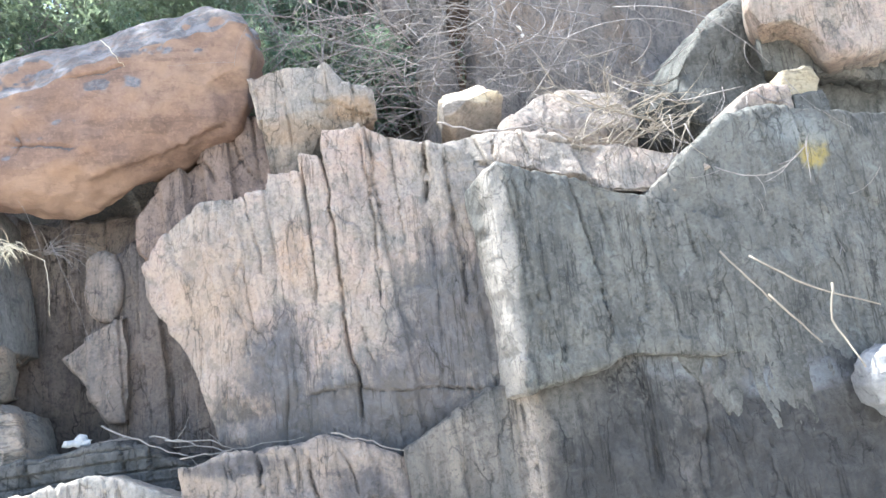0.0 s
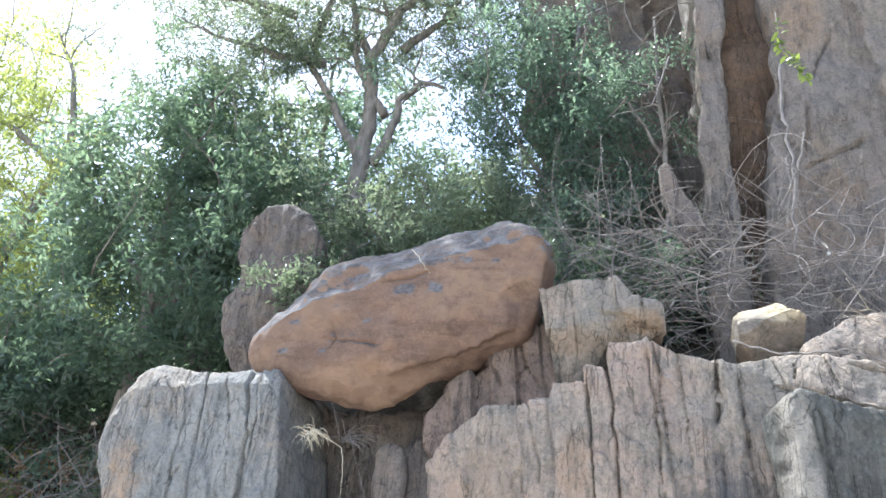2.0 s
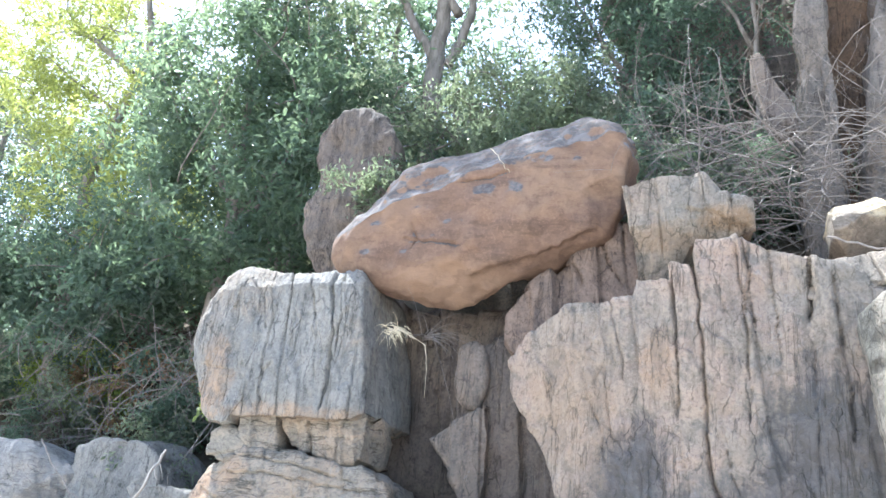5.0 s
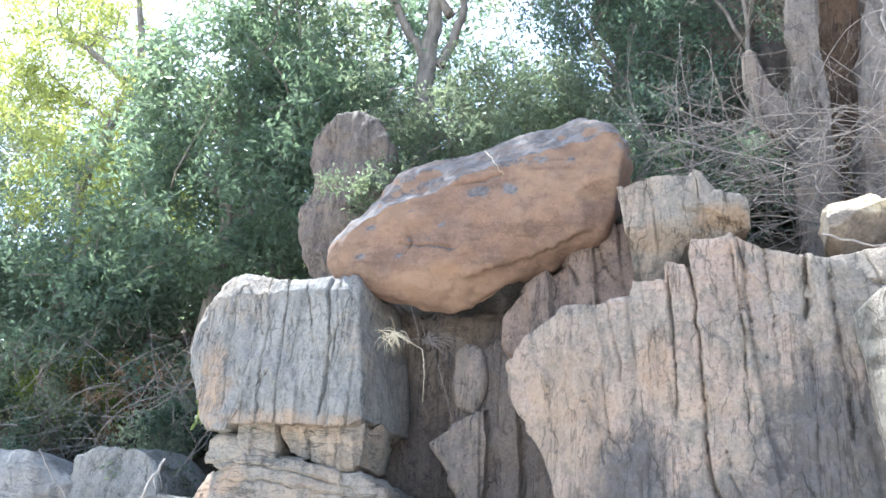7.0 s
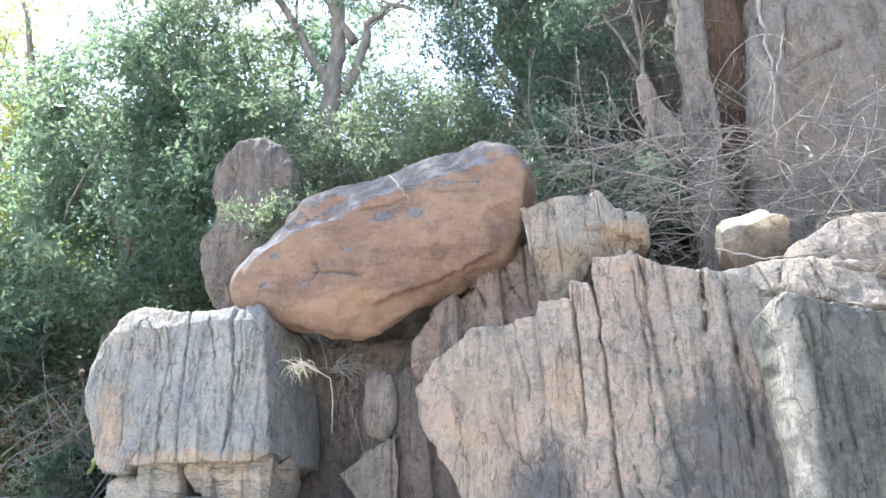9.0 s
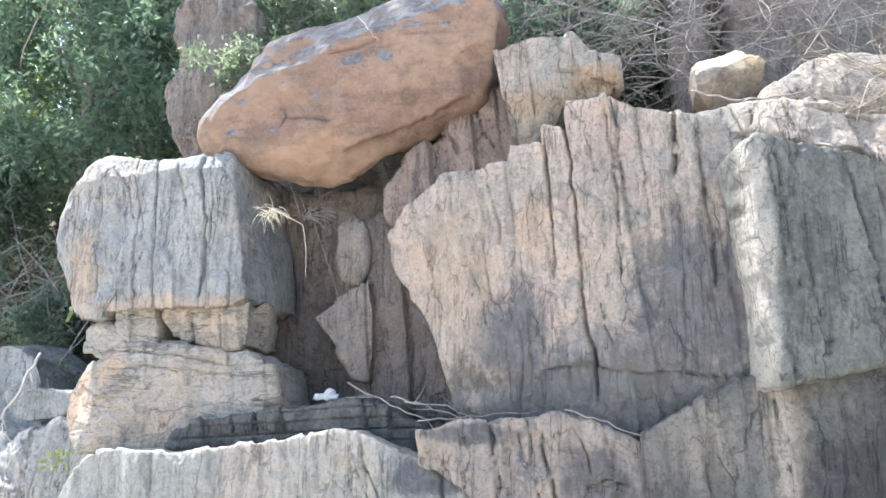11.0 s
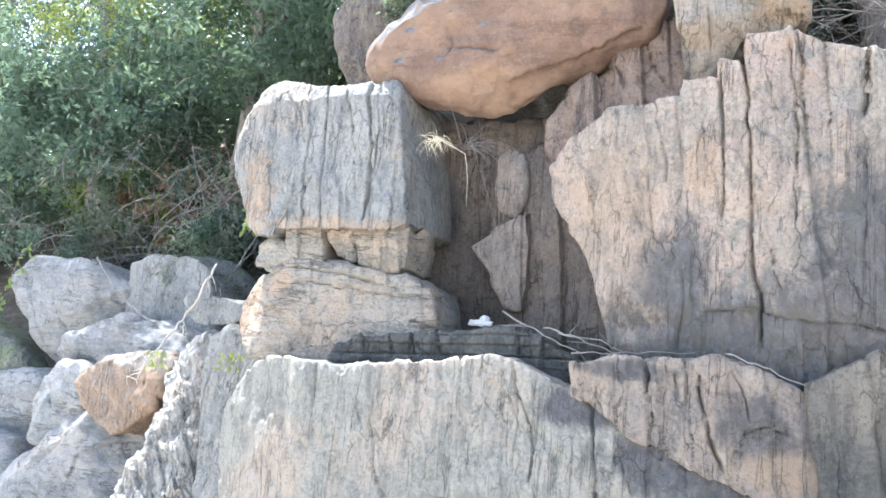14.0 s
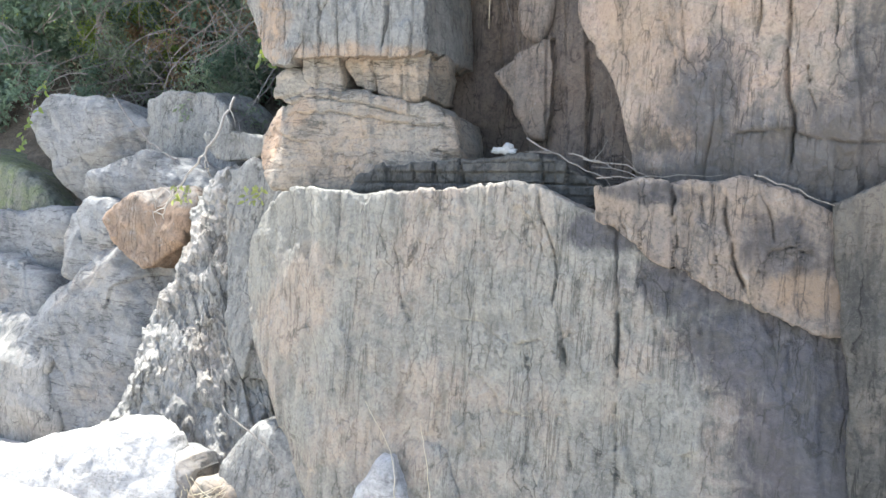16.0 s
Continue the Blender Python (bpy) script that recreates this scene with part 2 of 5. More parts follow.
# ---------------------------------------------------------------- materials
class Nodes:
    def __init__(self, name):
        self.m = bpy.data.materials.new(name)
        self.m.use_nodes = True
        self.t = self.m.node_tree
        self.bsdf = self.t.nodes["Principled BSDF"]
        self.out = self.t.nodes["Material Output"]

    def add(self, kind, **inputs):
        n = self.t.nodes.new(kind)
        for k, x in inputs.items():
            self.put(n, k, x)
        return n

    def put(self, n, key, x):
        sock = n.inputs[key.replace("_", " ")] if isinstance(key, str) else n.inputs[key]
        if isinstance(x, bpy.types.NodeSocket):
            self.t.links.new(x, sock)
        else:
            sock.default_value = x

    def place(self, scale=(1, 1, 1), turn=(0, 0, 0), move=(0, 0, 0)):
        g = self.add("ShaderNodeNewGeometry")
        mp = self.add("ShaderNodeMapping")
        self.t.links.new(g.outputs["Position"], mp.inputs["Vector"])
        mp.inputs["Scale"].default_value, mp.inputs["Rotation"].default_value, mp.inputs["Location"].default_value = scale, turn, move
        return mp.outputs[0]

    def noise(self, where, scale, detail=6, rough=0.6, twist=0.0):
        n = self.add("ShaderNodeTexNoise", Vector=where, Scale=scale, Detail=detail, Roughness=rough, Distortion=twist)
        return n.outputs["Fac"]

    def ramp(self, x, lo, hi):
        n = self.add("ShaderNodeMapRange", Value=x, From_Min=lo, From_Max=hi)
        n.interpolation_type = "SMOOTHSTEP"
        return n.outputs[0]

    def math(self, op, a, b=0.0):
        n = self.add("ShaderNodeMath")
        n.operation = op
        self.put(n, 0, a)
        self.put(n, 1, b)
        return n.outputs[0]

    def mix(self, f, a, b):
        n = self.add("ShaderNodeMix")
        n.data_type = "RGBA"
        self.put(n, 0, f)
        self.put(n, 6, (*a, 1) if isinstance(a, tuple) else a)
        self.put(n, 7, (*b, 1) if isinstance(b, tuple) else b)
        return n.outputs[2]


def rock_material(name, main, second, patch, stain, patch_amount=0.5, stain_amount=0.4, lean=0.10, crust=None, stain_blobs=(), pale_blobs=(), rough=0.85, grain=1.0, upright=True, move=0.0, lichen=(0.42, 0.42, 0.39), lichen_amount=0.35, hair=0.6, spots=(), drip=0.22, pit_shade=1.0, even=False, creases=0.3, tone=0.66, chipped=1.0):
    main, second, patch, stain, lichen = (tuple(x * tone for x in c) for c in (main, second, patch, stain, lichen))
    spots = [(*q[:4], tuple(x * tone for x in q[4])) for q in spots]
    n = Nodes(name)
    turn = (0, -lean if upright else 0.05, 0)
    at = (move, move * 0.7, move * 0.3)
    along = n.place((0.9, 0.9, 0.8) if even else (1.0, 0.85, 0.45) if upright else (0.5, 0.75, 1.15), turn, at)
    thin = n.place((1.0, 0.8, 0.13) if upright else (0.2, 0.4, 1.0), turn, at)
    plain = n.place((1, 1, 1), (0, 0, 0), at)
    big = n.noise(plain, 1.1, 4, 0.55, 0.4)
    zone = n.noise(along, 3.4, 7, 0.62, 0.5)
    mott = n.noise(plain, 8.0, 8, 0.64, 0.6)
    run = n.noise(thin, 7.0, 7, 0.62, 0.2)
    fine = n.noise(plain, 42.0, 6, 0.68, 0.3)
    # colour: two tones, broad patches, pale lichen, black film
    col = n.mix(n.ramp(zone, 0.38, 0.62), main, second)
    w = 0.62 - 0.24 * patch_amount
    col = n.mix(n.math("MULTIPLY", n.ramp(n.math("ADD", n.math("MULTIPLY", big, 0.7), n.math("MULTIPLY", mott, 0.3)), w - 0.03, w + 0.13), 0.9), col, patch)
    for (x, z, rx, rz) in pale_blobs:
        col = n.mix(n.math("MULTIPLY", blob(n, x, z, rx, rz, thin, mott), 0.9), col, patch)
    w = 0.70 - 0.28 * lichen_amount
    col = n.mix(n.math("MULTIPLY", n.ramp(mott, w, w + 0.09), 0.45), col, lichen)
    col = n.mix(n.math("MULTIPLY", n.ramp(run, 0.53, 0.62), 0.45), col, tuple(c * 0.55 for c in second))
    film = n.noise(n.place((1.0, 0.8, drip), turn, (move + 7, 0, 3)), 2.6, 9, 0.66, 0.3)
    w = 0.78 - 0.30 * stain_amount
    mask = n.math("MULTIPLY", n.ramp(film, w, w + 0.12), n.ramp(mott, 0.34, 0.52))
    for (x, z, rx, rz) in stain_blobs:
        mask = n.math("MAXIMUM", mask, blob(n, x, z, rx, rz, thin, mott))
    col = n.mix(n.math("MULTIPLY", mask, 0.85), col, n.mix(n.ramp(mott, 0.40, 0.62), stain, tuple(c * 1.7 for c in stain)))
    for (x, z, rx, rz, tone) in spots:
        col = n.mix(n.math("MULTIPLY", blob(n, x, z, rx, rz, plain, mott), 0.85), col, n.mix(n.ramp(fine, 0.4, 0.6), tone, tuple(c * 0.85 for c in tone)))
    if crust:
        g = n.add("ShaderNodeNewGeometry")
        sep = n.add("ShaderNodeSeparateXYZ", Vector=g.outputs["Normal"])
        top = n.math("ADD", sep.outputs[2], n.math("MULTIPLY", n.math("SUBTRACT", n.noise(plain, 3.0, 7, 0.62), 0.5), 0.5))
        col = n.mix(n.ramp(top, 0.17, 0.28), col, n.mix(n.ramp(mott, 0.45, 0.6), crust, tuple(c * 1.9 for c in crust)))
    # hollows of the mottle: relief shade put into the colour
    col = n.mix(n.math("MULTIPLY", n.ramp(mott, 0.46, 0.39), 0.42 * pit_shade), col, tuple(c * 0.5 for c in second))
    # wear: light grains, hairline gaps along layers; relief shade put into the pits' colour
    clear = n.math("SUBTRACT", 1.0, n.math("MULTIPLY", mask, 0.8))
    col = n.mix(n.math("MULTIPLY", n.math("MULTIPLY", n.ramp(fine, 0.52, 0.63), 0.30), clear), col, tuple(min(1, c * 1.4 + 0.02) for c in main))
    col = n.mix(n.math("MULTIPLY", n.ramp(fine, 0.475, 0.37), 0.46 * pit_shade), col, tuple(c * 0.42 for c in second))
    thread = n.place((1.0, 0.7, 0.045) if upright else (0.10, 0.3, 1.0), turn, (move * 2, 1, move))
    vein = n.noise(thread, 7.0, 6, 0.6, 0.15)
    crack = n.ramp(n.math("ABSOLUTE", n.math("SUBTRACT", vein, 0.5)), 0.017, 0.003)
    crack = n.math("MULTIPLY", crack, n.ramp(n.noise(plain, 2.6, 5, 0.65), 0.43, 0.56))
    col = n.mix(n.math("MULTIPLY", crack, hair), col, tuple(c * 0.2 for c in second))
    fold = n.noise(n.place((1.0, 1.0, 0.55) if upright else (0.6, 0.7, 1.0), turn, (move + 3, 2, move)), 6.5, 5, 0.58, 1.1)
    wrinkle = n.ramp(n.math("ABSOLUTE", n.math("SUBTRACT", fold, 0.5)), 0.016, 0.003)
    wrinkle = n.math("MULTIPLY", wrinkle, n.ramp(n.noise(plain, 1.7, 4, 0.6, 0.3), 0.48, 0.60))
    col = n.mix(n.math("MULTIPLY", wrinkle, 0.5 * creases), col, tuple(c * 0.3 for c in second))
    warp = n.add("ShaderNodeTexNoise", Vector=plain, Scale=5.0, Detail=5.0, Roughness=0.6).outputs["Color"]

    def bent(scale, amount):                                # coordinates that waver, for broken edges
        v = n.add("ShaderNodeVectorMath")
        v.operation = "MULTIPLY_ADD"
        n.put(v, 0, warp)
        n.put(v, 1, (amount, amount, amount))
        n.put(v, 2, n.place(scale, turn, at))
        return v.outputs[0]

    plates = n.add("ShaderNodeTexVoronoi", Vector=bent((1.0, 0.8, 0.42) if upright else (0.45, 0.7, 1.1), 0.16), Scale=9.0)
    flakes = n.add("ShaderNodeTexVoronoi", Vector=bent((1.0, 0.8, 0.5) if upright else (0.5, 0.7, 1.1), 0.10), Scale=24.0)
    net = n.add("ShaderNodeTexVoronoi", Vector=bent((1.0, 0.8, 0.22) if upright else (0.3, 0.6, 1.0), 0.13), Scale=4.2)
    net.feature = "DISTANCE_TO_EDGE"
    seam = n.math("MULTIPLY", n.ramp(net.outputs["Distance"], 0.022, 0.004), n.ramp(n.noise(plain, 3.1, 4, 0.6), 0.47, 0.60))
    col = n.mix(n.math("MULTIPLY", seam, hair), col, tuple(c * 0.16 for c in second))
    mesh = n.add("ShaderNodeTexVoronoi", Vector=bent((1.0, 0.8, 0.38) if upright else (0.4, 0.7, 1.0), 0.10), Scale=11.0)
    mesh.feature = "DISTANCE_TO_EDGE"
    split = n.math("MULTIPLY", n.ramp(mesh.outputs["Distance"], 0.040, 0.008), n.ramp(n.noise(plain, 4.3, 5, 0.65), 0.48, 0.58))
    col = n.mix(n.math("MULTIPLY", split, 0.8 * hair), col, tuple(c * 0.2 for c in second))
    level = n.add("ShaderNodeSeparateColor", Color=plates.outputs["Color"]).outputs[0]
    level_2 = n.add("ShaderNodeSeparateColor", Color=flakes.outputs["Color"]).outputs[0]
    col = n.mix(n.math("MULTIPLY", n.math("MULTIPLY", n.ramp(level, 0.40, 1.0), 0.28), clear), col, tuple(c * 0.6 for c in second))
    col = n.mix(n.math("MULTIPLY", n.math("MULTIPLY", n.ramp(level_2, 0.5, 1.0), 0.22), clear), col, tuple(min(1, c * 1.3) for c in main))
    n.put(n.bsdf, "Base Color", col)
    n.put(n.bsdf, "Roughness", n.math("ADD", rough - 0.12, n.math("MULTIPLY", fine, 0.25)))
    n.put(n.bsdf, "Specular IOR Level", 0.35)
    h = n.math("ADD", n.math("MULTIPLY", mott, 0.020 * grain), n.math("ADD", n.math("MULTIPLY", run, 0.010 * grain), n.math("MULTIPLY", fine, 0.010 * grain)))
    h = n.math("SUBTRACT", h, n.math("ADD", n.math("MULTIPLY", crack, 0.006 * hair), n.math("MULTIPLY", wrinkle, 0.006 * creases)))
    h = n.math("ADD", h, n.math("ADD", n.math("MULTIPLY", level, 0.014 * chipped), n.math("MULTIPLY", level_2, 0.009 * chipped)))
    h = n.math("SUBTRACT", h, n.math("ADD", n.math("MULTIPLY", seam, 0.012 * hair), n.math("MULTIPLY", split, 0.006 * hair)))
    b = n.add("ShaderNodeBump", Height=h, Strength=1.0, Distance=1.0)
    n.put(n.bsdf, "Normal", b.outputs[0])
    return n.m


def blob(n, x, z, rx, rz, thin, mott):
    """A patch on the wall with a ragged, soft edge."""
    g = n.add("ShaderNodeNewGeometry")
    sep = n.add("ShaderNodeSeparateXYZ", Vector=g.outputs["Position"])
    wob = n.math("SUBTRACT", n.noise(thin, 6.0, 8, 0.66, 0.2), 0.5)
    wob = n.math("ADD", n.math("MULTIPLY", wob, 1.9), n.math("MULTIPLY", n.math("SUBTRACT", mott, 0.5), 1.0))
    dx = n.math("DIVIDE", n.math("SUBTRACT", sep.outputs[0], x), rx)
    dz = n.math("DIVIDE", n.math("SUBTRACT", sep.outputs[2], z), rz)
    d = n.math("SQRT", n.math("ADD", n.math("MULTIPLY", dx, dx), n.math("MULTIPLY", dz, dz)))
    return n.ramp(n.math("ADD", d, wob), 1.35, 0.6)


def leaf_material(name, a, b, through_col, gloss=0.35):
    n = Nodes(name)
    g = n.add("ShaderNodeNewGeometry")
    big = n.noise(n.place(), 0.9, 3)
    col = n.mix(g.outputs["Random Per Island"], a, b)
    col = n.mix(n.math("MULTIPLY", n.ramp(big, 0.4, 0.62), 0.5), col, tuple(0.5 * (p + q) * 0.6 for p, q in zip(a, b)))
    n.put(n.bsdf, "Base Color", col)
    n.put(n.bsdf, "Roughness", gloss)
    tr = n.add("ShaderNodeBsdfTranslucent", Color=n.mix(g.outputs["Random Per Island"], through_col, tuple(c * 0.6 for c in through_col)))
    mx = n.add("ShaderNodeMixShader", Fac=0.5)
    n.t.links.new(n.bsdf.outputs[0], mx.inputs[1])
    n.t.links.new(tr.outputs[0], mx.inputs[2])
    n.t.links.new(mx.outputs[0], n.out.inputs[0])
    return n.m


def bark_material(name, a, b):
    n = Nodes(name)
    w = n.place((1, 1, 0.3))
    s = n.noise(w, 14, 6, 0.65, 0.4)
    n.put(n.bsdf, "Base Color", n.mix(n.ramp(s, 0.35, 0.65), a, b))
    n.put(n.bsdf, "Roughness", 0.85)
    n.put(n.bsdf, "Normal", n.add("ShaderNodeBump", Height=s, Strength=0.7, Distance=0.02).outputs[0])
    return n.m


def soil_material(name, a, b, c, bounce_sand=None):
    n = Nodes(name)
    p = n.place()
    big, mid, fine = n.noise(p, 0.8, 4), n.noise(p, 7, 6, 0.65), n.noise(p, 45, 5, 0.7)
    col = n.mix(n.ramp(mid, 0.38, 0.62), a, b)
    col = n.mix(n.ramp(n.math("ADD", n.math("MULTIPLY", big, 0.6), n.math("MULTIPLY", fine, 0.4)), 0.45, 0.6), col, c)
    if bounce_sand:                                                # open shore in front, mostly out of view: pale sand added to bounce light
        g = n.add("ShaderNodeNewGeometry")
        sep = n.add("ShaderNodeSeparateXYZ", Vector=g.outputs["Position"])
        shore = n.ramp(n.math("ADD", sep.outputs[1], n.math("MULTIPLY", mid, 0.8)), 7.6, 7.0)
        col = n.mix(shore, col, n.mix(n.ramp(mid, 0.35, 0.65), bounce_sand, tuple(x * 0.8 for x in bounce_sand)))
    n.put(n.bsdf, "Base Color", col)
    n.put(n.bsdf, "Roughness", 0.95)
    h = n.math("ADD", mid, n.math("MULTIPLY", fine, 0.5))
    n.put(n.bsdf, "Normal", n.add("ShaderNodeBump", Height=h, Strength=0.9, Distance=0.05).outputs[0])
    return n.m


TAN, PINK, DARK = (0.475, 0.385, 0.295), (0.51, 0.37, 0.28), (0.075, 0.078, 0.08)
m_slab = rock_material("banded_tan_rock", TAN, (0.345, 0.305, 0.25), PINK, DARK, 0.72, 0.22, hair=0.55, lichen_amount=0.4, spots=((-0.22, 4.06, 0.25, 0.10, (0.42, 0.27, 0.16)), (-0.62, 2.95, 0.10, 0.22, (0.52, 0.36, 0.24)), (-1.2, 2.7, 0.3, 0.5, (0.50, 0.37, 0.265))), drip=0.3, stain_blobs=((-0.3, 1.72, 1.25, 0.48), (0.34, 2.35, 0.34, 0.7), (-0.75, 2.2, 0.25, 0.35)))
# near x 0.68: pale edge rock, with the sunlight on it painted in
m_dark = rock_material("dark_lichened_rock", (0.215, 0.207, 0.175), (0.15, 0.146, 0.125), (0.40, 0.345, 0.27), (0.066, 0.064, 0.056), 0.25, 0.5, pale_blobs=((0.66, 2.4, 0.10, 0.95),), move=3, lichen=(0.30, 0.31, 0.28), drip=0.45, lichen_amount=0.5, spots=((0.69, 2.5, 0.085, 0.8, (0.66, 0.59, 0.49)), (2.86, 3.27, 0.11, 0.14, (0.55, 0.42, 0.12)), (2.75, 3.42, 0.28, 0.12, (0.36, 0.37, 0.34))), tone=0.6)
# near x 0.77 the pale edge and its sunlight are painted on downwards
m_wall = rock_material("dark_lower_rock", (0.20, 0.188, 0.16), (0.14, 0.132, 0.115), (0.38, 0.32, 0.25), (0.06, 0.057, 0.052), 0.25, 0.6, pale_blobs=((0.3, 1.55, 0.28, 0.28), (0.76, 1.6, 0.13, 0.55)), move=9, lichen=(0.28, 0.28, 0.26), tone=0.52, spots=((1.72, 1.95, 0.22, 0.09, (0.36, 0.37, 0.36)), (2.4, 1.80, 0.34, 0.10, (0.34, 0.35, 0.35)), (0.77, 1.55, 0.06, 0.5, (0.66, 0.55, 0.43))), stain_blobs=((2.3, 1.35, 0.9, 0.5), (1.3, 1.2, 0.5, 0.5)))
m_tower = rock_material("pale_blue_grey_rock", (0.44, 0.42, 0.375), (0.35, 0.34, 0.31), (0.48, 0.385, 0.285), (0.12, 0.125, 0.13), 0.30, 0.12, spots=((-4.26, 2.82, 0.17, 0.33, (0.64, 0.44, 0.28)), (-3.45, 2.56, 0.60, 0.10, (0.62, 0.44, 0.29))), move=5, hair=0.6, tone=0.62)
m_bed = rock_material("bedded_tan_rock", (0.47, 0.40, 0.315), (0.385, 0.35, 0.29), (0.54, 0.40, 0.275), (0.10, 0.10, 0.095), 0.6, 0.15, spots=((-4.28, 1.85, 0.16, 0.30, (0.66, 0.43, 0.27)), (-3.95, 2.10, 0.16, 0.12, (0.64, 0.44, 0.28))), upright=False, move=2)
m_lower = rock_material("grey_green_slab_rock", (0.42, 0.395, 0.33), (0.33, 0.31, 0.265), (0.50, 0.40, 0.31), (0.062, 0.062, 0.075), 0.52, 0.28, pit_shade=0.8, hair=0.5, drip=0.7, lichen_amount=0.45, stain_blobs=((0.05, 0.30, 0.60, 0.70), (-0.30, 0.76, 0.50, 0.36), (-0.72, 1.08, 0.50, 0.18), (-1.2, 1.36, 0.36, 0.12)), move=11)
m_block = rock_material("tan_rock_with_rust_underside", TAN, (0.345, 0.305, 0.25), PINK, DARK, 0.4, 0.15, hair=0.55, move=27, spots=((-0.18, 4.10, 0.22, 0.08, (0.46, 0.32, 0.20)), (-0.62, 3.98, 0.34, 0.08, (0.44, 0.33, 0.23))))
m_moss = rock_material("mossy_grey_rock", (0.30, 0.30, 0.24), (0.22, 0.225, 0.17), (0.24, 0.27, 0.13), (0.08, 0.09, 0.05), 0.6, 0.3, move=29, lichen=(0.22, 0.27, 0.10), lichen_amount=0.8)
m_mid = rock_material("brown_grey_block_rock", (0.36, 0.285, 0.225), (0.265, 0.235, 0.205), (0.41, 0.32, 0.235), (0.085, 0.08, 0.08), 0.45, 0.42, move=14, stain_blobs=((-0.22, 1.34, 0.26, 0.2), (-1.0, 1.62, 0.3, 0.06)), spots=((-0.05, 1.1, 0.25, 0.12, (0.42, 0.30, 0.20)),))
# the light on the left lobe is put in as a paler spot
m_orange = rock_material("orange_weathered_rock", (0.25, 0.158, 0.107), (0.205, 0.13, 0.093), (0.31, 0.205, 0.135), (0.15, 0.095, 0.07), 0.55, 0.12, crust=(0.085, 0.082, 0.082), upright=False, grain=0.3, move=4, lichen=(0.30, 0.185, 0.12), lichen_amount=0.3, hair=0.12, spots=((-2.82, 4.42, 0.22, 0.26, (0.37, 0.235, 0.15)), (-2.3, 3.75, 0.5, 0.16, (0.36, 0.235, 0.155))), pit_shade=0.35, tone=0.78, chipped=0.3, creases=0.15)
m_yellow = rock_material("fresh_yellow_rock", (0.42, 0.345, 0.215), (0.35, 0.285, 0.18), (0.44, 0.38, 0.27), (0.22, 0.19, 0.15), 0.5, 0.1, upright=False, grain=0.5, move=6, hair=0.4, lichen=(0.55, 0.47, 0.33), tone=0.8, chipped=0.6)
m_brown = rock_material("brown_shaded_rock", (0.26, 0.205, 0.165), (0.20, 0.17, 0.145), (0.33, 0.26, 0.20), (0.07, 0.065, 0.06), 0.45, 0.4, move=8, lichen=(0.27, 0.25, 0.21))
m_pale = rock_material("bleached_rough_rock", (0.42, 0.39, 0.345), (0.33, 0.31, 0.27), (0.43, 0.36, 0.29), (0.22, 0.21, 0.19), 0.4, 0.12, grain=1.0, pit_shade=0.5, move=10, tone=0.85, chipped=1.6)
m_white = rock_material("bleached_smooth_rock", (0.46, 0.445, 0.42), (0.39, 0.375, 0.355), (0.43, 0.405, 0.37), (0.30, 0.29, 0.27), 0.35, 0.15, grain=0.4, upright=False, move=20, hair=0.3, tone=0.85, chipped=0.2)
m_pile = rock_material("smooth_grey_pile_rock", (0.335, 0.325, 0.305), (0.275, 0.27, 0.26), (0.38, 0.325, 0.265), (0.13, 0.13, 0.13), 0.4, 0.15, pit_shade=0.6, upright=False, grain=0.7, move=12, hair=0.6, tone=0.78, chipped=0.4)
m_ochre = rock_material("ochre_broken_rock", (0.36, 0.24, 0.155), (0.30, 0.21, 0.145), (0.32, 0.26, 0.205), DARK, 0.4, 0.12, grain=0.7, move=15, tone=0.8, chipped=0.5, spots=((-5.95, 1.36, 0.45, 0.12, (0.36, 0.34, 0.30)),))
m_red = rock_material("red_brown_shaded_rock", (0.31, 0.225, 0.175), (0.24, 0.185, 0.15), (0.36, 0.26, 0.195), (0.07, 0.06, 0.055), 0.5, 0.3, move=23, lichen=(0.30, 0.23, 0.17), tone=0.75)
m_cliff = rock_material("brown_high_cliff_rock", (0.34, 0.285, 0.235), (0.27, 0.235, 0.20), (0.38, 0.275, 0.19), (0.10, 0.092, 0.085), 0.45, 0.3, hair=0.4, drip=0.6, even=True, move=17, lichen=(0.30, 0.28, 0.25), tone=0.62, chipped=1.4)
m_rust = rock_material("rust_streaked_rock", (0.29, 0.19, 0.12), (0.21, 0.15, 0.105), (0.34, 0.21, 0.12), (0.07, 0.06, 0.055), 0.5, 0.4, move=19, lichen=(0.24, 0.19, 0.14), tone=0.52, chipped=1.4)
m_soil = soil_material("leaf_litter_soil", (0.10, 0.075, 0.05), (0.17, 0.13, 0.09), (0.06, 0.05, 0.035), (0.56, 0.52, 0.47))
m_bark = bark_material("grey_brown_bark", (0.14, 0.12, 0.10), (0.25, 0.22, 0.19))
m_twig = bark_material("dry_grey_twig", (0.15, 0.13, 0.115), (0.25, 0.22, 0.195))
m_twig_pale = bark_material("bleached_stick", (0.25, 0.225, 0.19), (0.17, 0.15, 0.13))
m_bleached = bark_material("sun_bleached_branch", (0.44, 0.40, 0.35), (0.33, 0.30, 0.26))
m_straw_dull = bark_material("dull_straw", (0.30, 0.25, 0.18), (0.21, 0.175, 0.13))
m_straw = bark_material("dry_straw", (0.62, 0.55, 0.40), (0.46, 0.39, 0.26))
m_leaf = leaf_material("dark_glossy_leaf", (0.062, 0.092, 0.075), (0.10, 0.135, 0.105), (0.34, 0.47, 0.29), 0.25)
m_leaf_b = leaf_material("olive_leaf", (0.08, 0.105, 0.08), (0.125, 0.15, 0.11), (0.42, 0.50, 0.28), 0.28)
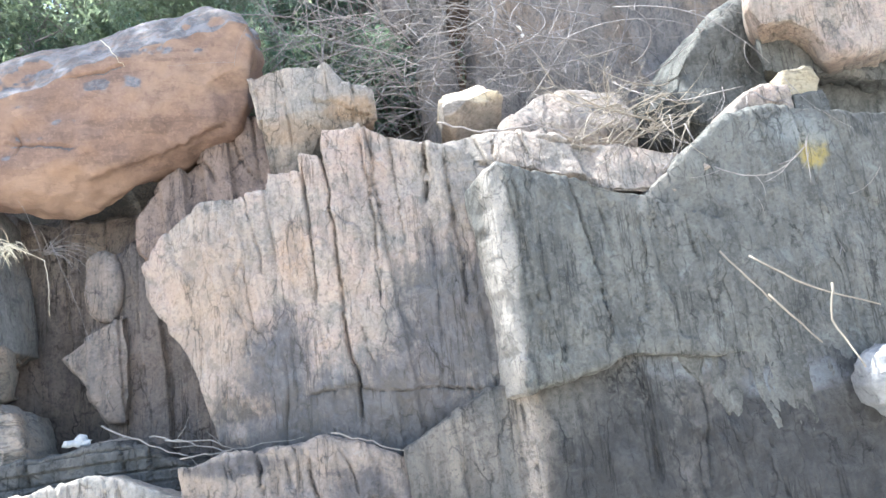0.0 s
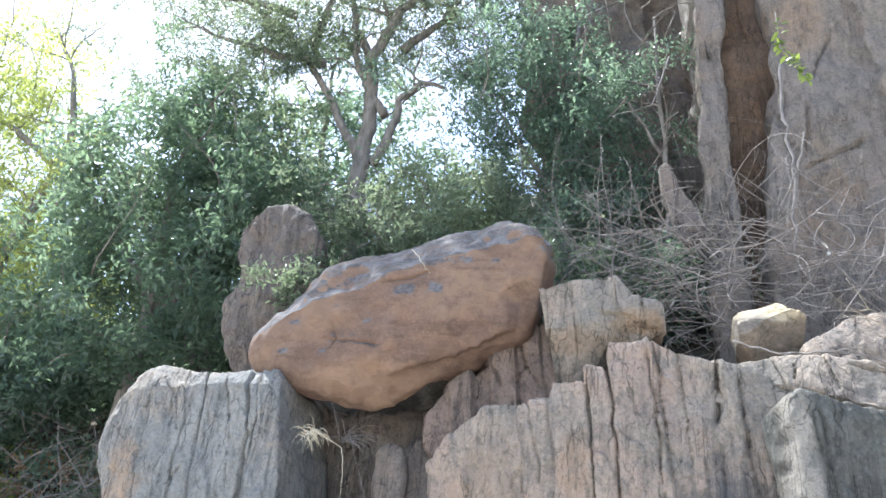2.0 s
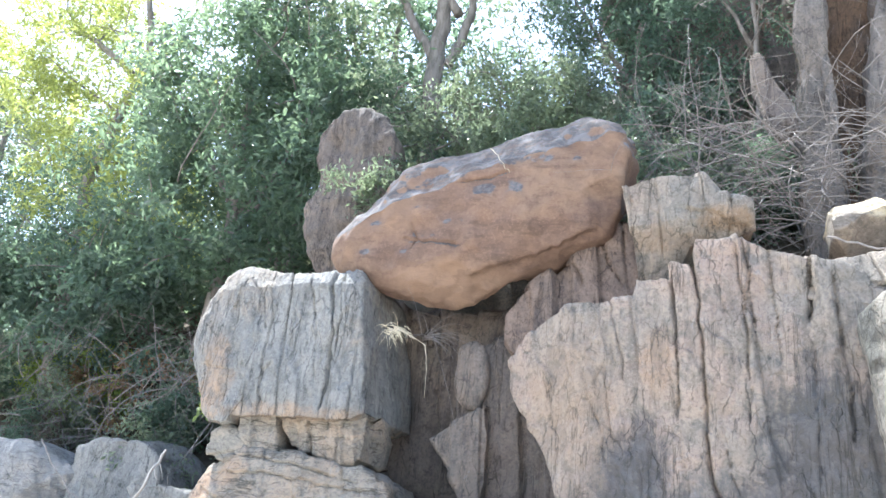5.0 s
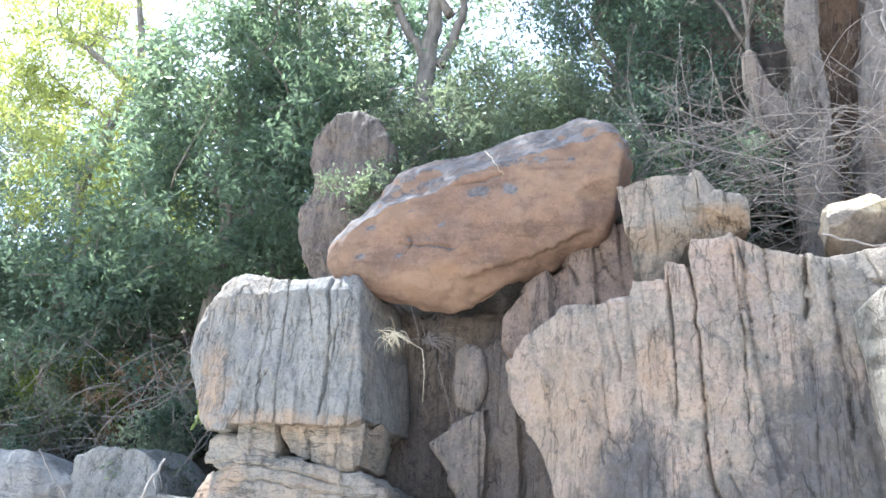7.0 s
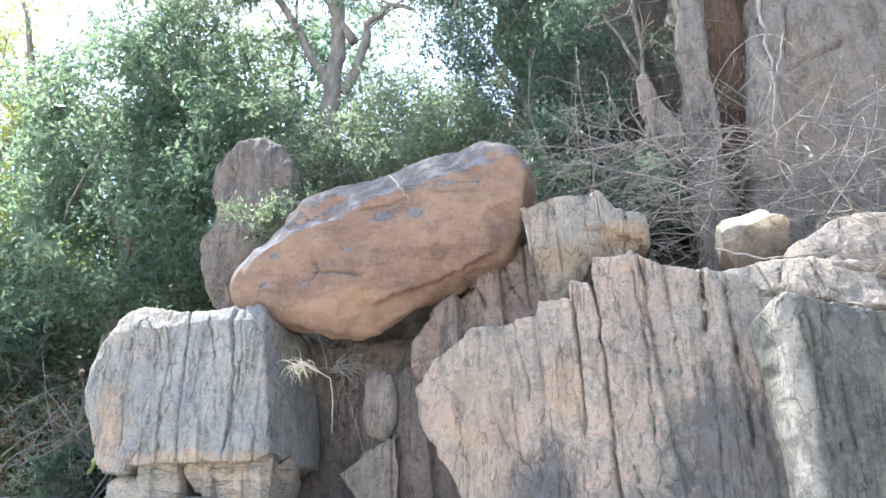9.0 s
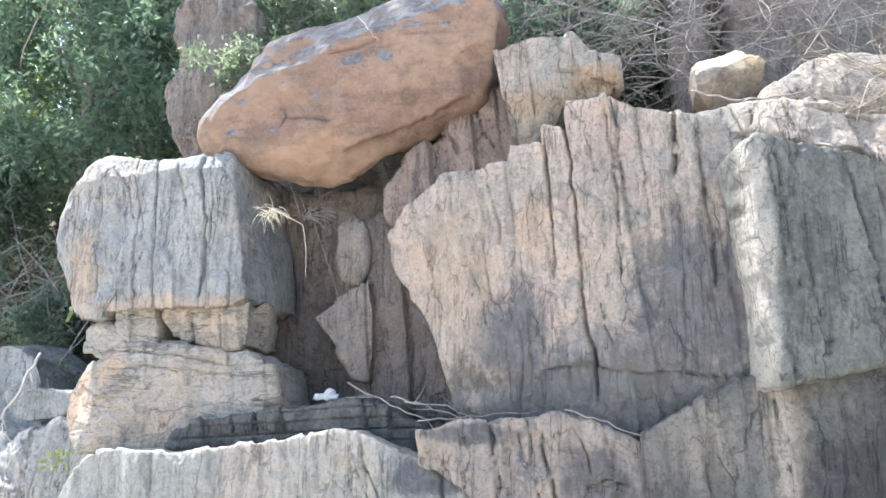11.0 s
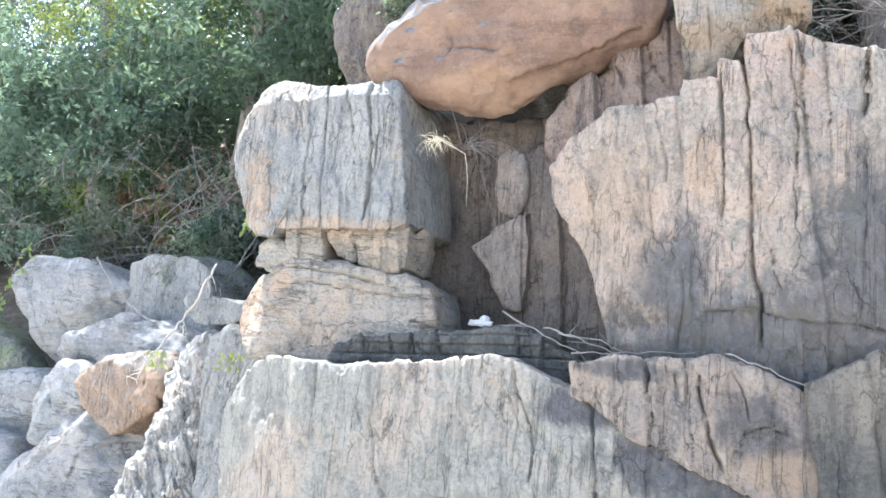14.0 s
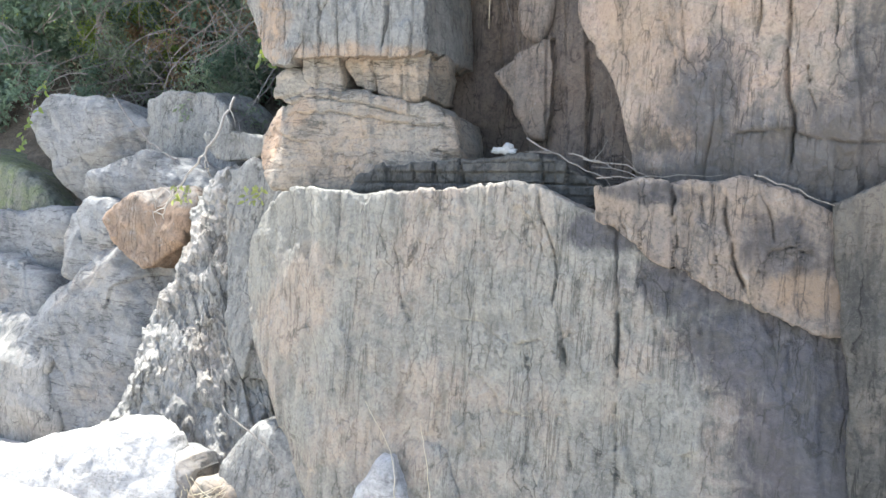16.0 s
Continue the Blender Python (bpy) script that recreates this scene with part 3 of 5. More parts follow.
m_leaf_c = leaf_material("young_and_sunlit_leaf", (0.10, 0.17, 0.03), (0.15, 0.20, 0.05), (0.50, 0.60, 0.10))
m_leaf_d = leaf_material("deep_green_leaf", (0.062, 0.094, 0.073), (0.10, 0.138, 0.106), (0.33, 0.45, 0.25), 0.2)
# its yellow tone includes the sunlight on the upper left tree
m_leaf_y = leaf_material("yellow_green_leaf", (0.12, 0.15, 0.05), (0.18, 0.20, 0.07), (0.72, 0.78, 0.22), 0.28)
m_leaf_dead = leaf_material("dry_brown_leaf", (0.20, 0.13, 0.07), (0.30, 0.22, 0.13), (0.35, 0.22, 0.10), 0.6)

m_paper = soil_material("crumpled_white_paper", (0.48, 0.48, 0.46), (0.38, 0.38, 0.36), (0.52, 0.52, 0.5))
m_pale_leaf = leaf_material("pale_dry_leaf", (0.62, 0.58, 0.5), (0.7, 0.66, 0.58), (0.6, 0.55, 0.45), 0.6)

# ---------------------------------------------------------------- ground
def ease(x, a, b):
    t = np.clip((x - a) / (b - a), 0, 1)
    return t * t * (3 - 2 * t)


def height(x, y):
    beach = -1.15 + 1.15 * ease(-y, -3.2, -0.4)
    right = ease(x, -5.2, -3.4)
    low = -1.5 + 3.3 * ease(y, 6.9, 8.2) + 0.85 * np.clip(y - 8.2, 0, 9)
    high = -0.6 + 5.0 * ease(y, 7.0, 7.5) + 0.85 * np.clip(y - 7.5, 0, 9)
    hill = low * (1 - right) + high * right
    hill = hill * ease(y, 5.6, 6.6) + beach * (1 - ease(y, 5.6, 6.6))
    far = np.clip((np.hypot(x, y - 8) - 20) / 60, 0, 1)
    return hill - far * np.maximum(hill, 0) * 0.6


def ground():
    near = np.arange(-12, 20, 0.22)
    out = np.geomspace(0.4, 900, 34)
    xs = np.concatenate([-14 - out[::-1], np.arange(-14, 8, 0.22), 8 + out])
    ys = np.concatenate([-12 - out[::-1], near, 20 + out])
    gx, gy = np.meshgrid(xs, ys)
    gz = height(gx, gy)
    p = np.stack([gx.ravel(), gy.ravel(), gz.ravel()], 1)
    p[:, 2] += 0.10 * fbm(p * (0.9, 0.9, 0), 4, 5) * (np.abs(p[:, 0]) < 60)
    w = len(xs)
    i = (np.arange(len(ys) - 1)[:, None] * w + np.arange(w - 1)[None]).ravel()
    ob = mesh_object("ground", p, np.stack([i, i + 1, i + 1 + w, i + w], 1), m_soil)
    return tagged(ob, "brown soil and dry litter on a steep hillside", "ground", kind="structure")


ground()

# ---------------------------------------------------------------- the cliff
CL = dict(group="slabs of the cliff", category="rock slab")
rock("rock_slab", "-1.70,3.03 -1.58,3.21 -1.24,3.40 -0.79,3.44 -0.78,3.57 -0.55,3.55 -0.54,3.67 -0.39,3.66 -0.37,3.83 -0.08,3.83 0.22,3.68 0.49,3.62 0.85,3.40 0.90,2.49 0.95,1.92 0.90,1.40 -0.81,1.40 -1.15,1.75 -1.40,2.33 -1.67,2.79",
     5.40, 0.07, 1.7, m_slab, "tan and pink upright-layered rock slab with dark stains", res=0.0125, square=14, lump=0.018, layers=0.018, gaps=0.026, per_metre=2.7, beds=0.006, bed_rate=2.6, soft=0, chip=0.016, chip_size=(0.14, 0.5), seed=3, tilt=(-0.12, 0.07), centre=(-0.4, 2.6), folds=((0, -1, -2.05, 0.25), (-1, -0.3, 0.35, 0.35)),
     cracks="-0.96,3.46 -0.90,3.19 -0.85,2.99 -0.83,2.83|0.010 0.03 0.012;-0.97,2.92 -0.93,2.64 -0.90,2.45|0.009 0.025 0.01;-0.80,3.40 -0.76,3.02 -0.71,2.82|0.009 0.02 0.012;-0.53,3.59 -0.51,3.27 -0.48,2.88 -0.48,2.62|0.016 0.055 0.02;-0.42,3.78 -0.36,3.45 -0.33,2.98 -0.31,2.61 -0.29,2.32 -0.24,2.04 -0.23,1.83|0.016 0.06 0.025;-0.13,3.78 -0.12,3.62 -0.06,3.19 -0.06,2.81 -0.05,2.52|0.011 0.03 0.012;-0.21,2.53 -0.18,2.31 -0.12,2.15|0.010 0.03 0.01;0.31,3.64 0.31,3.41 0.30,3.21|0.018 0.07 0.015;0.30,3.08 0.31,2.82 0.31,2.51 0.31,2.23|0.010 0.03 0.012;0.44,3.55 0.46,3.17 0.49,2.74 0.50,2.46|0.012 0.04 -0.02;0.07,3.75 0.10,3.36 0.12,2.95|0.009 0.02 0.012;-1.13,2.93 -1.04,2.65 -0.96,2.49 -0.94,2.27|0.009 0.02 0.008;-0.59,2.01 -0.28,2.03 -0.04,1.99 0.18,1.98 0.56,1.94|0.011 0.035 0.01", **CL)
rock("rock_slab", "0.55,3.17 0.72,3.29 1.03,3.22 1.34,3.14 1.73,3.0 2.17,2.84 2.66,2.7 2.60,1.98 2.07,1.98 1.41,2.03 1.01,1.93 0.63,1.84 0.64,2.35 0.58,2.85",
     4.99, 0.08, 1.9, m_dark, "dark grey-green rock slab with a pale broken edge", res=0.013, square=14, lump=0.018, layers=0.018, gaps=0.026, per_metre=3.0, lean=0.14, chip=0.016, chip_size=(0.14, 0.5), seed=5, tilt=(0.08, -0.02), folds=((-1, -0.08, -0.89, 1.3),), soft=0,
     cracks="0.81,3.24 0.84,2.93 0.85,2.74 0.88,2.43 0.89,2.24|0.010 0.03 0.01;0.73,3.25 0.79,3.03 0.83,2.74 0.83,2.21|0.010 0.025 0.01;1.17,3.15 1.25,2.78 1.30,2.42 1.32,2.14|0.015 0.05 -0.03;1.59,2.98 1.60,2.68 1.55,2.26|0.009 0.025 0.01;1.33,3.10 1.38,2.84 1.41,2.66|0.009 0.02 0.01", **CL)
rock("rock_slab", "0.12,3.55 0.31,3.63 0.46,3.66 0.74,3.69 1.00,3.63 1.26,3.53 1.60,3.48 1.95,3.36 2.15,3.20 1.90,3.04 1.42,3.12 1.06,3.22 0.72,3.29 0.41,3.34 0.15,3.40",
     5.24, 0.06, 1.5, m_slab, "thin tan rock layer capping the cliff slab", res=0.012, square=10, lump=0.02, layers=0.03, gaps=0.04, per_metre=3, seed=6, soft=0, tilt=(-0.17, 0.25),
     cracks="0.49,3.48 0.75,3.42 1.07,3.30 1.38,3.21|0.018 0.07 0.02;0.78,3.64 0.77,3.42|0.010 0.03 0.01;1.11,3.56 1.25,3.52 1.46,3.44|0.013 0.05 0.015", **CL)
rock("rock_slab", "-1.33,1.63 -1.11,1.68 -0.59,1.71 -0.49,1.74 -0.40,1.71 -0.22,1.65 0.05,1.55 0.60,1.45 0.60,1.15 0.30,0.90 -0.05,0.90 -0.48,1.04 -0.97,1.23 -1.31,1.43",
     5.13, 0.07, 1.6, m_mid, "brown blocky rock slab under the ledge", res=0.012, square=10, lump=0.018, layers=0.018, gaps=0.030, per_metre=5, chip=0.016, chip_size=(0.14, 0.5), seed=8, tilt=(0.0, 0.06), soft=0, folds=((1, 0, -0.45, 0.12),),
     cracks="-1.18,1.61 -1.16,1.48 -1.13,1.38|0.009 0.03 0.01;-0.87,1.67 -0.84,1.47 -0.81,1.30|0.010 0.035 0.012;-0.57,1.65 -0.53,1.39 -0.48,1.24 -0.39,1.08|0.012 0.045 0.02;-1.03,1.64 -0.99,1.42|0.009 0.02 0.01;-0.37,1.65 -0.31,1.48 -0.28,1.38|0.009 0.025 0.01;-0.71,1.66 -0.67,1.45|0.008 0.02 0.01;-0.33,1.22 -0.31,1.32 -0.20,1.37 -0.08,1.34 -0.05,1.21|0.012 0.03 0.015", **CL)
rock("rock_slab", "-3.92,1.46 -3.64,1.53 -2.98,1.50 -2.30,1.59 -1.79,1.64 -1.62,1.58 -1.30,1.46 -0.81,1.26 -0.16,1.05 0.31,0.95 0.65,0.80 0.70,-0.60 -0.05,-1.3 -1.35,-1.4 -2.53,-1.4 -3.12,-1.25 -3.56,-0.60 -3.88,-0.08 -4.16,0.36 -4.30,0.73 -4.20,1.12",
     5.22, 0.10, 1.5, m_lower, "large grey-green rock slab with black water stains", res=0.0145, square=14, lump=0.018, layers=0.012, gaps=0.019, per_metre=2.1, lean=0.03, chip=0.016, chip_size=(0.14, 0.5), seed=9, tilt=(-0.03, 0.05), folds=((-1, -0.18, 3.12, 0.42), (0.8, 0.6, 0.15, 0.25)), centre=(-1.9, 0.4),
     cracks="-1.72,1.60 -1.67,1.41 -1.58,1.24 -1.55,1.06 -1.56,0.88|0.015 0.05 0.015;-1.19,1.41 -1.16,1.06 -1.12,0.65 -1.10,0.38 -1.07,0.04 -1.04,-0.23|0.013 0.045 0.014;-2.71,1.13 -2.65,0.91 -2.61,0.68|0.010 0.03 0.008;-2.87,0.64 -2.84,0.25 -2.78,-0.29|0.009 0.02 0.006;-1.51,0.78 -1.45,0.61 -1.42,0.33 -1.37,0.05 -1.32,-0.22|0.009 0.022 0.008;-2.07,0.37 -1.90,0.28 -1.83,0.15 -1.62,0.15|0.010 0.022 0.008;-3.19,1.50 -3.17,1.18 -3.11,0.94|0.009 0.02 0.006;-0.18,0.87 -0.16,0.72 -0.13,0.56|0.010 0.025 0.01;0.21,0.88 0.27,0.64 0.31,0.28|0.012 0.04 0.012;-1.04,1.18 -0.95,0.95 -0.88,0.75|0.009 0.02 0.01;-1.80,1.58 -1.72,1.37 -1.63,1.19|0.009 0.02 0.01;-2.23,0.72 -2.03,0.71 -1.82,0.59 -1.59,0.66|0.010 0.018 0.008", **CL)
rock("rock_slab", "0.00,1.62 0.50,1.90 0.97,2.02 1.36,2.12 1.84,2.14 2.42,2.08 2.90,1.94 3.60,1.75 3.60,-1.3 0.3,-1.3 0.15,0.6",
     5.04, 0.08, 1.7, m_wall, "dark rock wall below the diagonal crack", res=0.016, square=14, lump=0.018, layers=0.021, gaps=0.030, per_metre=3.4, chip=0.016, chip_size=(0.14, 0.5), seed=12, tilt=(-0.03, 0.03), soft=0,
     cracks="0.73,1.93 0.74,1.59 0.79,1.33|0.013 0.045 0.02;1.45,2.07 1.49,1.72 1.51,1.32|0.010 0.03 0.01;1.85,1.96 1.85,1.62 1.79,1.23|0.010 0.03 0.012", **CL)
rock("rock_slab", "-3.30,1.62 -3.0,1.72 -2.50,1.78 -2.2,1.80 -1.83,1.85 -1.62,1.76 -1.31,1.66 -0.9,1.74 0.5,1.76 0.5,1.35 -1.4,1.35 -2.06,1.50 -2.71,1.44 -3.25,1.44",
     5.62, 0.10, 1.4, m_wall, "dark thin-bedded rock ledge", res=0.013, square=5, lump=0.03, beds=0.016, bed_rate=13, layers=0.03, gaps=0.03, per_metre=6, seed=13, pits=0.01, **CL)
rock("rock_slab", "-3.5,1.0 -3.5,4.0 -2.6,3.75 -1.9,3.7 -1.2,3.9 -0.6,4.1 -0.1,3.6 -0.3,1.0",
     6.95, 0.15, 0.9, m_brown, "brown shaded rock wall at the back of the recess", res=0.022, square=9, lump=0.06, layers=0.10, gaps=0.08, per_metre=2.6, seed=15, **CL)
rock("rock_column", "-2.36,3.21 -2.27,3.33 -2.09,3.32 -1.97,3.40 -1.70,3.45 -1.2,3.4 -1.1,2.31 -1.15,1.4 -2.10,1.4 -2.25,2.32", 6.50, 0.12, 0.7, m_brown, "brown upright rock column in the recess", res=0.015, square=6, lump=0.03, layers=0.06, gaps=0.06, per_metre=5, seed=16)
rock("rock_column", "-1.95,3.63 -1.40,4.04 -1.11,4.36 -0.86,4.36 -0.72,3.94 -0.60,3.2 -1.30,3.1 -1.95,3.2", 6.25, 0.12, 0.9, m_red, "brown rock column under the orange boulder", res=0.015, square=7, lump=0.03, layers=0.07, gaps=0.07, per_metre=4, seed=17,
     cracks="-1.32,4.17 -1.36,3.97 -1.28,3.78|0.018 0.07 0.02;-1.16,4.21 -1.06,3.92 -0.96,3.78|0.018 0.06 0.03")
rock("stone", "-2.46,2.52 -2.27,2.68 -2.03,2.84 -1.99,2.55 -1.98,2.21 -2.02,2.02 -2.14,2.05 -2.25,2.22 -2.36,2.38", 6.33, 0.06, 0.5, m_mid, "brown triangular stone leaning in the recess", res=0.012, square=11, grain=0.004, soft=0, layers=0.02, gaps=0.02, seed=18)
rock("stone", "-2.32,3.30 -2.2,3.36 -2.08,3.30 -2.03,3.0 -2.1,2.75 -2.3,2.8 -2.36,3.05", 6.36, 0.08, 0.4, m_mid, "rounded brown stone wedged in the recess", res=0.014, square=3, seed=19)

# ---------------------------------------------------------------- the tower of boulders
TW = dict(group="boulders of the tower", category="boulder")
rock("boulder", "-4.58,3.42 -4.44,3.74 -4.30,3.84 -4.05,3.88 -3.75,3.80 -3.43,3.79 -3.25,3.81 -3.03,3.80 -2.99,3.43 -2.87,2.84 -2.84,2.56 -3.31,2.54 -3.88,2.53 -4.0,2.55 -4.02,2.48 -4.26,2.49 -4.46,2.80 -4.60,3.15",
     5.80, 0.07, 1.05, m_tower, "blue-grey square boulder with upright layers on the tower", res=0.0115, square=14, lump=0.018, layers=0.019, gaps=0.028, per_metre=4.0, lean=0.02, chip=0.016, chip_size=(0.14, 0.5), seed=21, tilt=(0.0, 0.04), centre=(-3.6, 3.15), folds=((-1, -0.1, 3.88, 0.30), (1, 0, -3.12, 0.25), (0, 1, 3.66, 0.5)), soft=1,
     cracks="-3.28,3.76 -3.20,3.23 -3.18,2.78 -3.20,2.62|0.022 0.07 0.012;-3.21,3.75 -3.15,3.45 -3.14,3.09|0.011 0.03 0.01;-3.90,3.84 -3.79,3.44 -3.78,2.98 -3.76,2.66|0.013 0.045 0.014;-4.21,3.75 -4.13,3.42 -4.11,3.18|0.010 0.03 0.012;-4.08,3.74 -3.90,3.55 -3.82,3.26|0.009 0.025 0.01;-3.68,3.79 -3.58,3.43 -3.57,3.11|0.009 0.025 0.01;-3.49,3.75 -3.35,3.24 -3.30,2.83|0.009 0.025 0.01;-4.04,3.13 -4.02,2.99 -3.95,2.85 -3.96,2.67|0.012 0.03 0.035;-4.44,2.97 -4.16,2.92 -3.99,2.93|0.008 0.015 0.008", **TW)
rock("boulder", "-3.96,2.60 -3.62,2.62 -3.58,2.30 -3.81,2.29 -3.95,2.40", 5.86, 0.05, 0.7, m_bed, "tan broken stone under the square boulder", res=0.012, square=8, layers=0.03, gaps=0.03, per_metre=5, seed=22, soft=0, **TW)
rock("boulder", "-3.66,2.62 -2.85,2.62 -2.88,2.27 -3.0,2.24 -3.32,2.30 -3.52,2.34", 5.93, 0.05, 0.7, m_bed, "tan broken rock plate with upright joints", res=0.012, square=9, layers=0.05, gaps=0.04, per_metre=5, seed=20, soft=0,
     cracks="-3.09,2.56 -3.06,2.40 -3.06,2.25|0.011 0.04 0.012;-3.37,2.54 -3.31,2.36 -3.29,2.25|0.011 0.04 0.012", **TW)
rock("boulder", "-4.26,2.40 -4.10,2.47 -3.90,2.42 -3.5,2.36 -3.4,2.20 -4.23,2.20", 5.90, 0.08, 0.5, m_bed, "small tan stone wedged under the tower boulder", res=0.012, square=4, beds=0.01, seed=23, **TW)
rock("boulder", "-4.22,2.22 -3.90,2.31 -3.30,2.29 -2.66,2.20 -2.50,1.90 -2.48,1.52 -3.23,1.46 -3.75,1.46 -4.20,1.49 -4.36,1.71 -4.46,1.99",
     5.82, 0.10, 0.95, m_bed, "rounded tan boulder with flat-lying layers", res=0.012, square=5, lump=0.035, beds=0.004, bed_rate=10, layers=0.012, gaps=0.012, per_metre=6, seed=24, tilt=(0.0, 0.12), folds=((-1, 0.3, 4.55, 0.6), (0.7, -1, -3.65, 0.5)),
     cracks="-4.37,2.24 -3.68,2.24 -3.19,2.17 -2.81,2.10|0.011 0.035 0.012;-4.17,2.11 -3.57,2.12 -3.08,2.06 -2.71,2.03|0.009 0.025 0.01;-4.29,1.99 -3.97,1.89 -3.82,1.86|0.010 0.025 0.015;-3.50,1.83 -3.38,1.68 -3.18,1.52|0.010 0.025 0.01;-2.92,2.09 -2.89,1.92|0.009 0.02 0.0;-3.31,2.02 -3.27,1.87|0.009 0.02 0.0;-3.71,2.09 -3.71,1.96|0.008 0.02 0.0;-3.04,1.75 -2.94,1.65 -2.69,1.67|0.011 0.03 0.015", **TW)
rock("boulder", "-3.50,4.33 -3.20,4.78 -2.75,4.90 -2.43,5.00 -1.67,5.26 -1.28,5.27 -0.98,5.16 -0.88,4.90 -0.89,4.39 -1.14,4.12 -1.41,4.02 -1.73,3.83 -2.14,3.65 -2.42,3.59 -2.85,3.63 -3.24,3.78 -3.46,4.03",
     6.03, 0.22, 0.95, m_orange, "large smooth orange boulder with a grey crusted top", category="boulder", res=0.0125, square=4.5, lump=0.075, lump_size=0.5, grain=0.003, pits=0.005, chip=0.0, push=(0.0, 0.45), seed=25, soft=1, tilt=(0, -0.12), folds=((-0.30, 1, 5.27, 0.62), (-1, 0.5, 5.25, 0.6), (0.42, -1, -4.95, 0.35)),
     cracks="-2.74,4.09 -2.48,4.06 -2.24,4.03|0.014 0.03 0.01;-2.68,4.00 -2.63,4.09 -2.68,4.21|0.020 0.035 0.01;-2.19,3.81 -1.78,3.93 -1.51,4.04 -1.15,4.18|0.020 0.02 0.06;-2.28,4.55 -1.94,4.59 -1.80,4.63|0.020 0.03 0.015")
rock("boulder", "-4.82,6.10 -4.72,6.42 -4.49,6.53 -4.04,6.46 -3.80,6.18 -3.69,5.45 -3.7,4.4 -4.5,4.2 -4.72,5.0", 7.65, 0.15, 0.5, m_brown, "brown standing rock behind the orange boulder", category="boulder", res=0.018, square=5, lump=0.09, lump_size=0.4, layers=0.02, gaps=0.02, pits=0.012, seed=26)
rock("boulder", "-0.92,4.40 -0.77,4.47 -0.58,4.49 -0.34,4.47 -0.27,4.34 -0.24,4.27 -0.02,4.24 0.0,4.06 -0.20,3.98 -0.43,3.93 -0.51,3.70 -0.63,3.55 -0.82,3.55 -0.87,4.03",
     5.76, 0.07, 0.6, m_block, "tan block of layered rock resting on the slab", category="boulder", res=0.012, square=12, lump=0.02, layers=0.03, gaps=0.035, per_metre=5, seed=27, soft=0, folds=((0.1, -1, -4.12, 0.7),),
     cracks="-0.66,4.40 -0.64,4.12 -0.62,3.85|0.011 0.035 0.015;-0.49,4.20 -0.27,4.13 -0.03,4.06|0.015 0.03 0.03")
# the sun on the upper facet is put in as a yellow spot
m_lit_break = rock_material("brown_rock_with_lit_break", (0.27, 0.225, 0.175), (0.21, 0.18, 0.145), (0.31, 0.26, 0.195), (0.14, 0.12, 0.10), 0.5, 0.1, upright=False, grain=0.4, move=6, hair=0.3, lichen=(0.30, 0.26, 0.20), spots=((0.74, 4.31, 0.36, 0.12, (0.60, 0.48, 0.29)),), tone=1.0)
rock("stone", "0.50,4.24 0.55,4.30 0.84,4.38 0.89,4.28 0.99,4.20 0.97,3.95 0.64,3.88 0.52,4.02", 5.86, 0.05, 0.5, m_lit_break, "brown stone with a pale yellow break coloured as sunlit", res=0.010, square=14, lump=0.006, lump_size=0.3, grain=0.002, pits=0.001, soft=0, seed=28, folds=((-0.38, 1, 3.88, 1.1), (0.38, -1, -3.88, 1.3)))
rock("stone", "0.93,3.88 1.16,4.06 1.43,4.20 1.65,4.22 1.90,4.12 1.95,3.90 1.92,3.5 1.36,3.4 0.93,3.5", 5.70, 0.10, 0.7, m_mid, "grey-tan rounded stone on the cliff top", res=0.013, square=9, soft=0, lump=0.02, lump_size=0.4, layers=0.02, gaps=0.02, seed=29, folds=((0, 1, 3.75, 0.5),))
rock("stone", "0.02,6.29 0.13,6.32 0.24,6.02 0.40,5.70 0.42,5.45 0.20,5.45 0.06,5.90", 7.0, 0.08, 0.3, m_brown, "reddish leaning stone among dry twigs", res=0.016, square=4, seed=30)
rock("rock_slab", "0.45,12.6 0.50,9.3 0.58,9.1 0.50,8.2 0.54,7.5 0.48,6.8 0.52,5.9 0.5,3.5 1.0,3.5 0.85,5.6 0.72,6.6 0.75,7.5 0.80,8.3 0.88,9.1 0.85,12.6", 7.75, 0.15, 1.2, m_cliff, "grey-brown rock pillar of the high cliff", res=0.02, square=12, soft=0, beds=0.015, bed_rate=1.3, tilt=(0.25, 0.0), lump=0.09, lump_size=1.2, layers=0.06, gaps=0.04, per_metre=1.6, seed=31, pits=0.012, **CL)
rock("rock_slab", "-2.0,13.2 -1.75,11.5 -1.95,10.2 -1.6,8.6 -1.7,7.0 -1.5,5.0 1.2,5.0 1.2,13.2", 10.4, 0.3, 1.0, m_cliff, "dark cliff wall behind the shaded trees", res=0.04, square=8, lump=0.2, lump_size=1.0, layers=0.10, gaps=0.05, per_metre=0.8, seed=87, chip=0.08, chip_size=(0.6, 0.9), **CL)
rock("rock_slab", "0.6,12.6 0.6,3.5 2.6,3.5 2.6,12.6", 7.98, 0.15, 1.2, m_rust, "rust-streaked recessed face of the high cliff", res=0.03, square=8, lump=0.12, lump_size=1.0, layers=0.06, gaps=0.04, per_metre=1.4, seed=38, pits=0.012, **CL)
